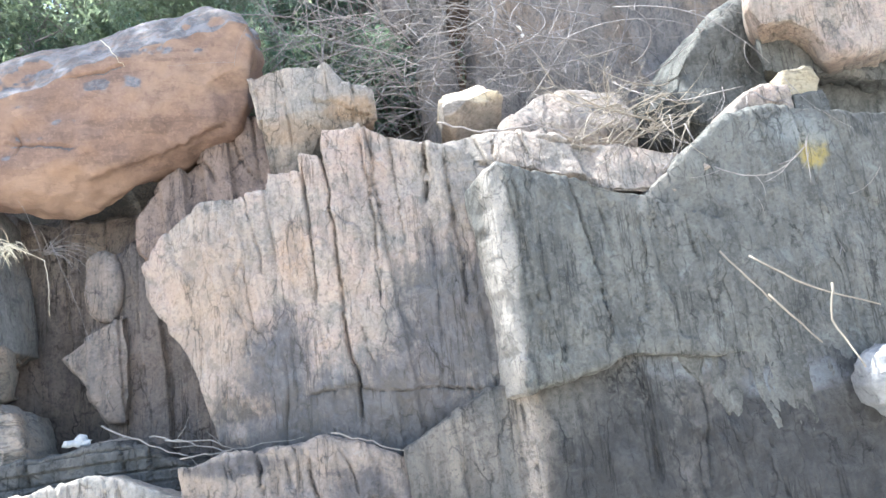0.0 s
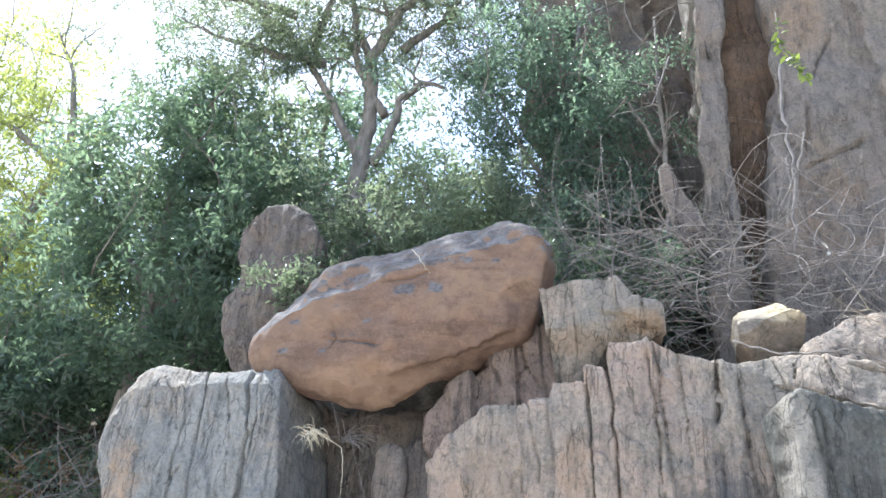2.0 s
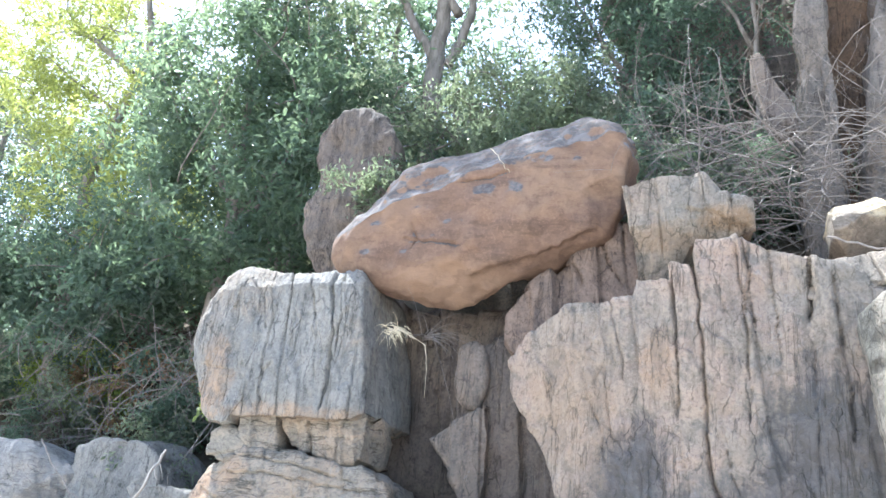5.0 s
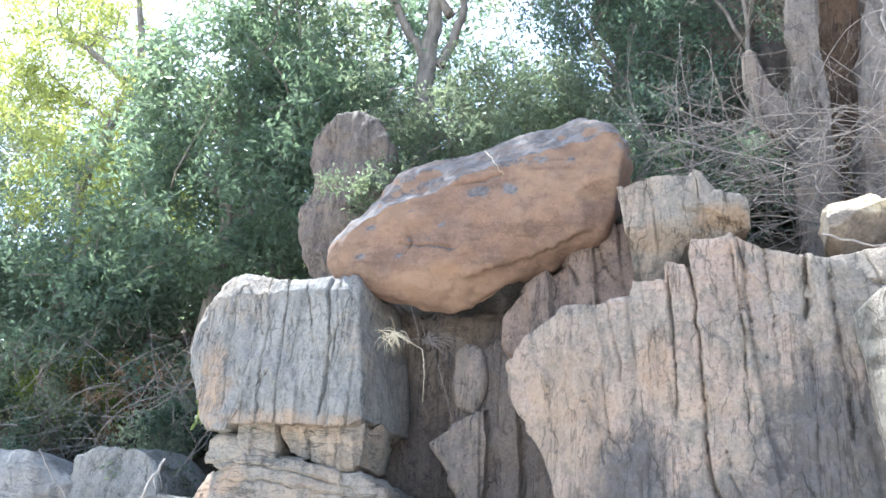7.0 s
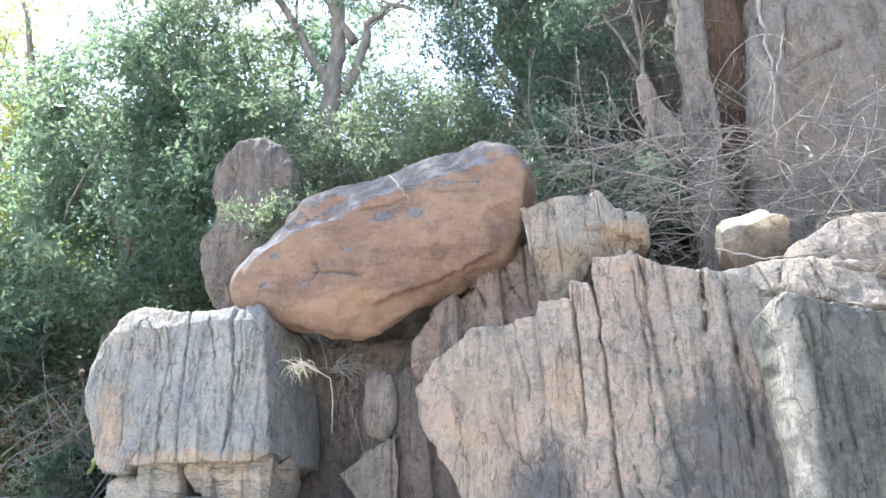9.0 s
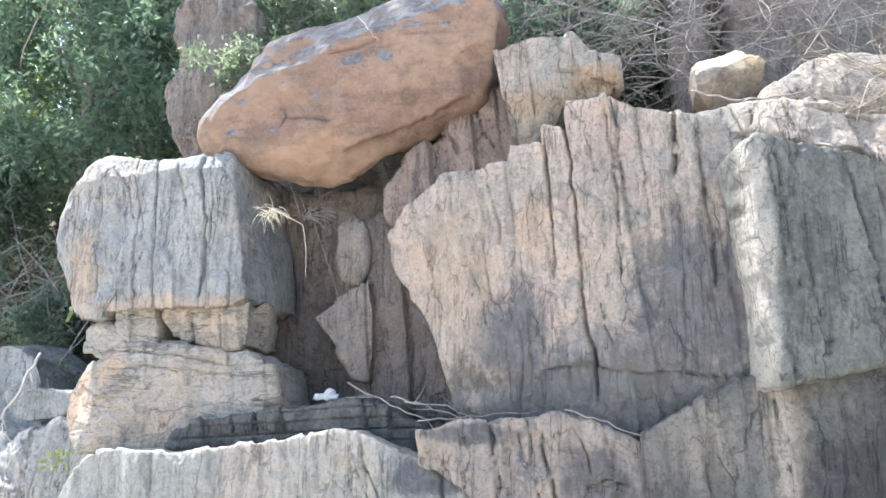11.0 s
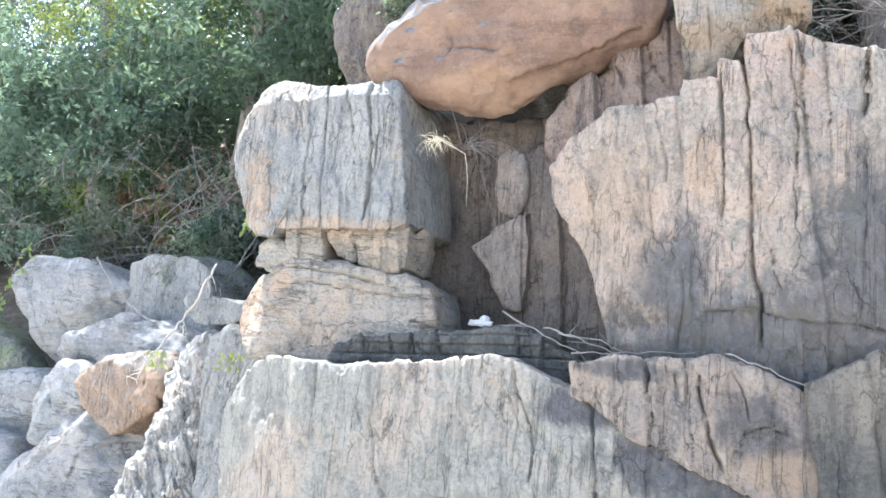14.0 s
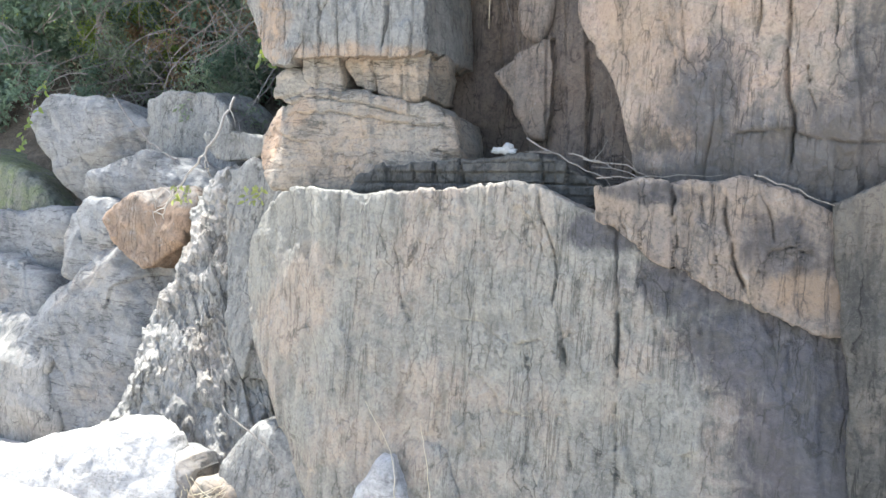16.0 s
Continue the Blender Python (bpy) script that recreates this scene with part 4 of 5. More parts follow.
rock("rock_slab", "1.30,12.6 1.25,8.0 1.18,6.6 1.05,5.6 1.0,4.9 1.1,3.5 4.5,3.5 6.5,5.0 7.0,12.6", 7.55, 0.15, 2.0, m_cliff, "high brown cliff face with broad cracks", res=0.024, square=9, lump=0.12, lump_size=0.9, layers=0.06, gaps=0.04, per_metre=1.1, seed=39, pits=0.014,
     cracks="1.45,6.48 1.72,6.59 2.05,6.77|0.03 0.08 0.03;1.57,7.27 1.54,6.92 1.49,6.61|0.03 0.07 0.02;1.93,8.23 1.78,7.93 1.69,7.63|0.03 0.07 0.03", **CL)
rock("boulder", "2.88,5.0 2.82,4.54 2.89,4.38 3.13,4.40 3.28,4.29 3.40,4.12 3.80,4.12 4.2,4.3 4.5,5.0", 5.50, 0.12, 0.9, m_slab, "tan overhanging rock block", category="boulder", res=0.016, square=12, lump=0.05, layers=0.02, gaps=0.02, push=(0.65, 0.0), seed=32, soft=0)
rock("boulder", "3.01,4.54 3.00,4.16 3.22,4.07 3.54,4.10 3.86,4.00 4.3,4.0 4.4,4.6", 5.78, 0.10, 0.6, m_dark, "grey rock receding under the overhanging block", category="boulder", res=0.016, square=9, lump=0.04, layers=0.02, gaps=0.02, push=(0.6, 0.0), seed=88, soft=0)
rock("stone", "2.43,3.66 2.58,3.82 2.74,3.89 2.94,3.86 2.97,3.72 2.95,3.50 2.49,3.50", 5.36, 0.10, 0.4, m_slab, "tan rounded stone on the rock wall", res=0.014, square=6, soft=0, lump=0.03, lump_size=0.3, seed=33)
rock("stone", "2.93,3.98 3.14,3.99 3.20,3.89 3.16,3.77 2.96,3.76 2.90,3.87", 5.36, 0.08, 0.4, m_yellow, "yellow lichened stone on the rock wall", res=0.014, square=7, soft=0, seed=34)
rock("stone", "2.95,3.79 3.18,3.80 3.22,3.71 3.20,3.50 2.93,3.50", 5.34, 0.08, 0.4, m_dark, "small grey stone under the yellow one", res=0.014, square=7, soft=0, seed=89)
rock("rock_slab", "1.50,2.80 1.66,3.05 1.89,3.23 2.11,3.40 2.30,3.55 2.46,3.58 2.77,3.60 3.08,3.55 3.41,3.50 3.9,3.36 4.2,1.2 2.31,1.2 1.7,2.0", 5.08, 0.08, 1.8, m_dark, "dark rock wall with a yellow lichen patch", res=0.016, square=14, lump=0.018, layers=0.018, gaps=0.030, per_metre=3, chip=0.016, chip_size=(0.14, 0.5), seed=35, soft=0, **CL)
rock("rock_slab", "2.3,4.3 2.6,3.9 3.3,3.4 4.5,3.2 5.5,4.5 5,5.2 2.9,4.9", 6.2, 0.2, 1.2, m_dark, "dark rock wall above the stones", res=0.025, square=6, lump=0.1, layers=0.05, gaps=0.05, per_metre=2, seed=36, **CL)
rock("stone", "2.70,1.74 2.78,1.90 2.95,1.97 3.15,1.75 3.0,1.52 2.78,1.56", 4.72, 0.12, 0.4, m_pile, "rough whitish stone on the dark wall", res=0.01, square=2.4, lump=0.03, lump_size=0.2, grain=0.012, pits=0.012, seed=37)

# ---------------------------------------------------------------- the pile of boulders
PL = dict(group="boulders of the pile", category="boulder")
pile = [
    ("-9.0,2.15 -8.85,2.42 -8.2,2.43 -7.63,2.32 -7.01,2.11 -7.05,1.6 -7.3,1.1 -8.2,1.0 -8.5,1.45 -8.85,1.85", 7.55, m_pile, "rounded grey boulder with oblique ridges", 5.0, ((0.5, -1, -5.75, 0.5), (1, 0.3, -7.0, 0.4)),
     "-8.62,2.38 -8.58,2.0 -8.40,1.6|0.014 0.04 0.02;-8.30,2.40 -8.22,2.0 -8.05,1.6|0.013 0.03 0.02;-7.95,2.35 -7.85,2.0 -7.7,1.7|0.012 0.025 0.015"),
    ("-8.0,1.30 -7.53,1.55 -7.13,1.72 -6.67,1.84 -6.38,1.61 -6.4,1.2 -6.9,0.8 -7.6,0.9", 7.15, m_pile, "smooth grey boulder in the pile", 5.0, ((-0.4, -1, 1.5, 0.5),),
     "-7.1,1.68 -7.05,1.4 -7.0,1.1|0.012 0.025 0.015"),
    ("-7.40,2.42 -6.90,2.56 -6.42,2.58 -6.1,2.34 -6.0,1.92 -5.9,1.2 -7.2,1.2", 7.7, m_tower, "upright grey boulder below dry shrubs", 8.0, (), ""),
    ("-6.54,1.80 -6.22,1.73 -5.70,1.54 -5.60,1.15 -6.2,1.1 -6.5,1.45", 6.95, m_pile, "flat grey slab of stone lying aslant", 9.0, ((0.4, 1, -0.95, 0.8),), ""),
    ("-5.77,2.02 -5.45,2.05 -5.14,2.04 -4.92,1.96 -5.0,1.76 -5.39,1.70 -5.60,1.77", 6.85, m_tower, "flat-topped pale stone plate", 10.0, (), ""),
    ("-6.82,1.08 -6.62,1.29 -6.23,1.41 -5.83,1.46 -5.64,1.33 -5.70,1.0 -5.87,0.80 -6.15,0.55 -6.50,0.72 -6.72,0.92", 6.66, m_ochre, "ochre broken boulder with a flat face", 14.0, ((0.12, 1, 0.46, 0.45),), ""),
    ("-9.9,0.95 -8.81,1.05 -8.26,1.12 -7.97,0.98 -8.0,0.5 -8.15,0.1 -8.5,-0.3 -9.9,-0.5", 7.3, m_pile, "grey boulder at the edge of the pile", 6.0, ((0.7, -1, -6.3, 0.4),),
     "-8.9,1.0 -8.7,0.6 -8.6,0.1|0.013 0.03 0.02"),
    ("-8.4,-0.6 -7.97,-0.05 -7.74,0.20 -7.34,0.53 -6.88,0.80 -6.46,0.79 -6.07,0.60 -5.93,0.36 -6.0,-0.2 -6.1,-1.0 -6.4,-1.6 -8.2,-1.7 -8.6,-1.2", 6.66, m_pile, "big pale grey boulder split by cracks", 6.0, ((1, 0.5, -6.35, 0.4), (-0.9, 1, 6.75, 0.5)),
     "-7.15,0.2 -6.85,0.5 -6.62,0.76|0.014 0.04 0.03;-6.75,0.0 -6.62,0.35 -6.25,0.52 -6.05,0.5|0.013 0.035 0.03;-7.75,-0.1 -7.45,-0.45 -7.1,-0.8|0.014 0.035 0.02;-7.55,0.3 -7.5,-0.1 -7.4,-0.4|0.012 0.025 0.015"),
    ("-10.2,1.83 -9.36,1.60 -8.57,1.26 -8.2,0.9 -8.4,0.6 -9.86,0.5", 7.45, m_moss, "mossy grey boulder beside the shrubs", 5.0, (), ""),
    ("-9.6,-0.25 -8.53,-0.14 -8.00,-0.08 -7.67,0.04 -7.38,-0.27 -7.42,-0.76 -7.10,-1.19 -7.2,-1.8 -9.6,-1.8", 6.48, m_pale, "rough whitish boulder low in the pile", 4.0, ((0, 1, -0.6, 0.7),), ""),
    ("-9.7,0.35 -8.7,0.52 -7.9,0.25 -7.7,-0.6 -9.4,-1.1", 6.95, m_pile, "grey boulder deep in the pile", 4.5, (), ""),
    ("-7.82,0.62 -7.74,1.04 -7.44,1.28 -7.03,1.22 -6.78,0.95 -6.75,0.45 -7.65,0.25", 6.9, m_pile, "rounded grey boulder wedged in the pile", 6.0, ((-1, 0.3, 7.65, 0.5),),
     "-7.5,1.2 -7.35,0.9 -7.3,0.6|0.012 0.03 0.02"),
]
for k, (o, yy, mat, lab, sq, fo, cr) in enumerate(pile):
    rock("boulder", o, yy + 0.12, 0.2, 0.9, mat, lab, res=0.0165, square=sq, lump=0.045, lump_size=0.5, layers=0.012, gaps=0.012, per_metre=2.5, lean=0.5, seed=40 + k, tilt=(0, 0.05), folds=fo, pits=0.006, chip=0.02, chip_size=(0.35, 0.5), cracks=cr, **PL)
rock("rock_fin", "-4.97,1.64 -4.76,1.74 -4.50,1.66 -4.20,1.40 -4.0,1.00 -4.0,-0.2 -4.5,-0.2 -4.80,0.30 -4.92,0.87 -5.00,1.37",
     6.25, 0.12, 0.6, m_tower, "smooth grey upright rock fin beside the slab", category="rock", res=0.012, square=7.0, soft=0, lump=0.03, lump_size=0.6, layers=0.02, gaps=0.025, per_metre=3.0, lean=-0.25, seed=61, tilt=(0.0, 0.15), pits=0.006)
rock("rock_fin", "-5.33,1.73 -5.44,1.60 -5.60,1.46 -5.69,1.23 -5.66,0.96 -5.64,0.69 -5.76,0.52 -5.78,0.20 -5.82,-0.01 -5.88,-0.47 -6.05,-0.89 -6.2,-1.4 -3.6,-1.4 -4.1,-0.45 -4.38,-0.03 -4.55,0.33 -4.80,0.48 -4.95,0.90 -5.05,1.45",
     6.26, 0.20, 0.7, m_pale, "bleached crumbly rock fin between slab and pile", category="rock", res=0.0115, square=5.0, soft=0, lump=0.045, lump_size=0.3, layers=0.03, gaps=0.04, per_metre=4.5, grain=0.014, lean=0.45, seed=62, tilt=(0.05, 0.36), pits=0.012, chip=0.034, chip_size=(0.11, 0.22), centre=(-5.1, 0.0), folds=((-1, 0.1, 5.55, 0.5), (1, 0.2, -4.75, 0.35)))
front = [
    ("-7.2,-1.20 -5.75,-0.72 -5.1,-0.50 -4.78,-0.56 -4.50,-0.84 -4.41,-1.3 -7.2,-1.8", 5.05, m_white, "bleached white boulder in full sun", 3.0),
    ("-4.84,-0.67 -4.43,-0.73 -4.42,-1.2 -4.85,-1.2", 5.3, m_pile, "small grey stone on the ground", 3.0),
    ("-4.25,-0.79 -3.95,-0.33 -3.72,-0.36 -3.35,-0.66 -3.22,-1.25 -4.2,-1.3", 5.35, m_tower, "dark grey stone at the foot of the slab", 3.5),
    ("-2.82,-0.59 -2.59,-0.22 -2.38,-0.51 -2.30,-1.2 -2.9,-1.2", 4.95, m_white, "pale pointed stone at the slab's foot", 4.0),
    ("-2.52,-0.44 -2.38,-0.13 -2.24,-0.12 -2.02,-0.42 -1.9,-1.2 -2.5,-1.2", 5.05, m_lower, "dark stone leaning against the slab", 4.0),
    ("-4.42,-0.86 -4.18,-0.77 -3.91,-0.85 -3.9,-1.25 -4.45,-1.25", 5.25, m_bed, "tan stone among dry twigs", 3.0),
]
for k, (o, yy, mat, lab, sq) in enumerate(front):
    rock("stone" if k else "boulder", o, yy + 0.05, 0.12, 0.45, mat, lab, category="stone" if k else "boulder", res=0.0125, square=sq, lump=0.025, lump_size=0.4, seed=70 + k, tilt=(0, 0.5 if k == 0 else 0.15))

# ---------------------------------------------------------------- trees
def tree(base, limbs, crowns, leaf, label, seed, trunk_r=0.12, leaf_size=0.09, count=9000, narrow=0.38, spread=0.5, droop=0.2, twigs=40):
    """base: where it stands; limbs: lists of joints; crowns: x, y, z, reach of leafy masses."""
    rng = random.Random(seed)
    top = new("tree")
    top.location = base
    tagged(top, label, "tree", "trees of the hillside")
    inv = Matrix.Translation(-Vector(base))
    made = []
    for k, joints in enumerate(limbs):
        t = Tubes()
        path = []
        for a, b in zip(joints[:-1], joints[1:]):
            for s in np.linspace(0, 1, 6)[:-1]:
                path.append([a[i] * (1 - s) + b[i] * s + rng.uniform(-0.03, 0.03) for i in range(3)])
        path.append(joints[-1])
        r = trunk_r if k == 0 else trunk_r * 0.55
        t.add(path, r, r * 0.35, 8)
        for _ in range(5):                                     # side shoots of this limb
            q = path[rng.randrange(len(path) // 2, len(path))]
            t.add(wander(q, (rng.uniform(-1, 1), rng.uniform(-0.6, 0.6), rng.uniform(0.1, 1)), rng.uniform(0.6, 2.0), 9, 0.35, 0.1, rng), r * 0.26, 0.006, 5)
        made.append(t.build("trunk" if k == 0 else "limb", m_bark))
    t = Tubes()
    for _ in range(twigs):
        c = crowns[rng.randrange(len(crowns))]
        q = [c[i] + rng.gauss(0, 0.35) * c[3] for i in range(3)]
        t.add(wander(q, (rng.uniform(-1, 1), rng.uniform(-1, 1), rng.uniform(-0.3, 1)), c[3] * rng.uniform(0.6, 1.3), 7, 0.3, 0.05, rng), 0.014, 0.004, 4)
    if twigs:
        made.append(tagged(t.build("brushwood", m_bark), kind="stuff"))
    made.append(tagged(leaves("crown", crowns, count, spread, leaf_size, leaf, seed, narrow, droop), kind="stuff"))
    for o in made:
        o.data.transform(inv)
        child(o, top)
    return top


# crowns above z 14 and near y 7.4 are unseen, added to shade below
tree((-4.4, 10, 7.0), [[(-4.4, 10, 6.9), (-4.45, 10, 8.8), (-4.4, 10.0, 9.6), (-4.5, 10.0, 10.9), (-4.1, 10.0, 11.9), (-3.6, 10.2, 13.0), (-2.6, 10.4, 14.6)],
                       [(-4.5, 10, 8.8), (-5.2, 9.9, 10.2), (-6.07, 9.8, 11.5), (-7.6, 9.8, 12.9)],
                       [(-4.5, 10, 10.9), (-4.9, 10, 11.6), (-5.1, 10, 12.6), (-5.0, 10.2, 14.2)],
                       [(-4.25, 10, 8.7), (-3.97, 10, 9.46), (-3.93, 10, 9.95), (-3.6, 10, 10.25), (-3.2, 10, 10.1)],
                       [(-5.3, 9.8, 10.7), (-6.4, 9.6, 11.0), (-7.4, 9.5, 11.4)],
                       [(-5.6, 9.8, 11.2), (-5.3, 9.8, 12.2), (-5.6, 9.9, 13.2)],
                       [(-4.0, 10, 11.0), (-3.4, 10.1, 11.6), (-2.9, 10.2, 12.6)],
                       [(-6.0, 9.8, 11.9), (-7.0, 9.7, 12.4), (-8.2, 9.7, 12.6)],
                       [(-3.7, 10.1, 12.0), (-4.0, 8.8, 12.6), (-4.8, 7.4, 12.7)],
                       [(-4.15, 10, 9.6), (-4.7, 9.9, 10.6), (-4.9, 9.9, 11.6)]],
     [(-5.5, 10, 12.4, 1.2), (-3.4, 10.3, 12.4, 1.0), (-6.8, 9.8, 11.8, 0.9), (-2.6, 10.2, 10.8, 0.7), (-5.8, 7.3, 12.0, 0.8), (-4.9, 7.3, 12.2, 0.8), (-6.4, 7.5, 12.4, 0.8), (-5.3, 7.3, 12.5, 0.8), (-4.4, 7.3, 12.7, 0.8), (-4.4, 10.2, 11.4, 0.9), (-6.6, 10, 11.2, 0.9), (-3.2, 10.2, 11.6, 0.8), (-5.4, 10.2, 10.6, 0.7), (-7.7, 10, 12.8, 1.2), (-8.8, 10, 12.4, 1.2), (-2.6, 10.4, 12.2, 1.0), (-6.0, 10.2, 12.9, 1.0), (-2.4, 10.6, 15.0, 1.6), (-0.9, 10.7, 15.0, 1.6), (-3.8, 10.6, 15.2, 1.5), (-5.2, 10.5, 14.6, 1.4), (-1.4, 9.6, 14.2, 1.4)], m_leaf_b, "forked grey tree with thin drooping leaves against sky", 101, 0.15, 0.13, 62000, 0.18, 0.75, 0.9, 260)
tree((-7.2, 9.4, 4.2), [[(-7.2, 9.4, 4.0), (-7.1, 9.4, 6.0), (-7.3, 9.4, 8.5)], [(-7.1, 9.4, 5.6), (-6.4, 9.4, 7.0), (-5.9, 9.3, 8.2)], [(-7.1, 9.4, 6.2), (-8.1, 9.4, 7.4), (-8.8, 9.4, 8.6)]],
     [(-7.5, 9.3, 9.3, 1.2), (-6.4, 9.3, 8.6, 1.1), (-8.2, 9.3, 7.9, 1.2), (-6.9, 9.2, 7.2, 1.3), (-5.7, 9.2, 7.4, 0.9), (-7.6, 9.0, 5.8, 1.3), (-6.2, 9.0, 5.9, 1.1)], m_leaf_d, "dense dark glossy-leaved tree on the hillside", 102, 0.13, 0.12, 32000, 0.42, 0.6)
tree((-11, 10.5, 4.8), [[(-11, 10.5, 4.6), (-11.2, 10.5, 7.5), (-10.6, 10.4, 9.6), (-9.7, 10.3, 10.2)], [(-10.7, 10.4, 9.5), (-11.8, 10.3, 10.4), (-12.6, 10.3, 10.8)], [(-10.4, 10.4, 9.8), (-10.9, 10.4, 11.5), (-11.8, 10.4, 13.0)]],
     [(-11.6, 10.4, 11.2, 1.3), (-12.4, 10.4, 9.4, 1.3), (-10.6, 10.4, 8.6, 1.2), (-11.2, 10.2, 7.0, 1.4), (-9.6, 10.2, 6.8, 1.2), (-12.8, 10.6, 12.6, 1.3), (-13.6, 10.6, 10.6, 1.2)], m_leaf_y, "yellow-green sunlit tree with a bare dark branch", 103, 0.14, 0.13, 27000, 0.3, 0.6)
tree((-9.6, 9.2, 3.4), [[(-9.6, 9.2, 3.2), (-9.7, 9.2, 4.4), (-9.5, 9.2, 5.6)], [(-9.65, 9.2, 3.8), (-10.6, 9.2, 5.2)]],
     [(-9.6, 9.0, 4.8, 1.2), (-10.8, 9.0, 5.0, 1.2), (-8.6, 8.9, 4.6, 0.9), (-11.5, 9.2, 4.0, 1.0)], m_leaf, "low dark leafy tree above the boulder pile", 104, 0.08, 0.12, 20000, 0.42, 0.5)
tree((-1.2, 9.6, 6.6), [[(-1.2, 9.6, 6.4), (-1.3, 9.6, 8.5), (-1.0, 9.6, 10.8)], [(-1.25, 9.6, 7.6), (-2.2, 9.5, 9.2)], [(-1.2, 9.6, 8.0), (-0.3, 9.5, 9.8)]],
     [(-1.6, 9.3, 8.5, 1.0), (-0.6, 9.3, 7.9, 0.9), (-2.1, 9.3, 9.4, 0.9), (-1.1, 9.4, 9.4, 0.9), (-0.7, 9.2, 7.2, 0.9), (-2.0, 9.4, 10.8, 0.8)], m_leaf, "shaded olive-green tree against the cliff", 105, 0.09, 0.085, 22000, 0.45, 0.55)
tree((-3.4, 8.6, 5.2), [[(-3.4, 8.6, 5.1), (-3.3, 8.6, 6.0), (-3.5, 8.6, 7.0)], [(-3.35, 8.6, 5.5), (-2.6, 8.6, 6.6)]],
     [(-3.3, 8.4, 6.6, 0.7), (-2.5, 8.4, 6.7, 0.7), (-4.0, 8.6, 6.9, 0.6), (-1.8, 8.5, 6.9, 0.5)], m_leaf_b, "small light-leaved shrub behind the orange boulder", 106, 0.04, 0.07, 16000, 0.42, 0.6)
tree((0.1, 8.6, 6.2), [[(0.1, 8.6, 5.2), (0.15, 8.5, 7.2), (0.1, 8.4, 9.6)], [(0.12, 8.5, 7.4), (-0.4, 8.4, 8.6)]],
     [(0.15, 8.2, 7.9, 0.6), (-0.1, 8.3, 9.2, 0.7), (0.25, 8.2, 10.4, 0.6), (-0.5, 8.3, 8.3, 0.6), (0.2, 8.2, 11.6, 0.6)], m_leaf, "shaded small-leaved climber against the cliff edge", 107, 0.05, 0.06, 4500, 0.42, 0.55)
for k, (x, y, z, c) in enumerate([(-9, 13.5, 9.5, m_leaf_b), (-13.5, 13, 9, m_leaf), (-6.2, 13.5, 10.0, m_leaf_b), (-16, 12, 6, m_leaf), (-13, 11, 5, m_leaf_b),
                                  (-10.5, 12, 6.5, m_leaf), (-7.5, 11.5, 7.0, m_leaf), (-3.6, 12.5, 9.0, m_leaf), (-6.4, 12.3, 11.5, m_leaf), (-8.2, 12.6, 11.6, m_leaf_b), (-17, 13, 11, m_leaf_b)]):
    b = float(height(np.array([x]), np.array([y]))[0])
    tree((x, y, b), [[(x, y, b - 0.2), (x + 0.2, y, (b + z) / 2), (x, y, z + 1)], [(x + 0.1, y, (b + z) / 2), (x - 1.2, y, z + 0.6)]],
         [(x, y, z, 1.4), (x - 1.3, y, z - 1.2, 1.3), (x + 1.2, y, z - 0.9, 1.3), (x, y, z - 2.4, 1.5), (x - 1.1, y, z - 3.4, 1.4), (x + 1.1, y, z - 3.2, 1.3)], c, "green tree farther up the slope", 110 + k, 0.13, 0.16, 12000, 0.4, 0.6)


def shrub(x, y, reach, leaf, label, seed, count=5000, size=0.08):
    """A low leafy bush: stems from one foot and leaves round them."""
    rng = random.Random(seed)
    b = float(height(np.array([x]), np.array([y]))[0])
    top = new("shrub")
    top.location = (x, y, b)
    tagged(top, label, "shrub", "low shrubs of the slope")
    ends = []
    for _ in range(9):
        t = Tubes()
        p = wander((0, 0, -0.05), (rng.uniform(-0.8, 0.8), rng.uniform(-0.8, 0.5), 1), reach * rng.uniform(0.8, 1.5), 9, 0.22, 0.0, rng)
        t.add(p, 0.016, 0.005, 5)
        child(t.build("stem", m_bark), top)
        ends += [(*p[-1], reach * 0.5), (*p[5], reach * 0.45)]
    crown = child(leaves("foliage", ends, count, 0.55, size, leaf, seed), top)
    tagged(crown, kind="stuff")
    return top


rng = random.Random(77)
for k in range(26):
    x = rng.uniform(-13.5, -5.0)
    y = rng.uniform(8.3, 10.2)
    # every eighth bush gets the bright leaf, its colour standing in for sun
    shrub(x, y, rng.uniform(0.5, 0.9), (m_leaf, m_leaf_b, m_leaf_c if k % 8 == 2 else m_leaf, m_leaf_dead)[k % 4], "brown dry-leaved bush on the slope" if k % 4 == 3 else "dark leafy bush on the slope", 300 + k, 3800 if k % 4 != 3 else 1500)
for k in range(14):
    x = rng.uniform(-3.6, 1.2)
    y = rng.uniform(8.0, 9.4)
    shrub(x, y, rng.uniform(0.5, 0.9), (m_leaf_b, m_leaf)[k % 2], "shaded green bush at the cliff foot", 340 + k, 3800)


# ---------------------------------------------------------------- dry twigs
def arching(start, way, length, steps, curl, rng):
    """A springy dead stem: it bends one way all along, with small kinks."""
    p, d = Vector(start), Vector(way).normalized()
    axis = Vector((rng.uniform(-0.6, 0.6), rng.uniform(-1, 1), rng.uniform(-0.6, 0.6))).normalized()
    turn = Matrix.Rotation(rng.uniform(-curl, curl), 3, axis)
    out = [tuple(p)]
    for _ in range(steps):
        d = (turn @ d + Vector((rng.uniform(-1, 1), rng.uniform(-1, 1), rng.uniform(-1, 1))) * 0.09).normalized()
        p = p + d * (length / steps)
        out.append(tuple(p))
    return out


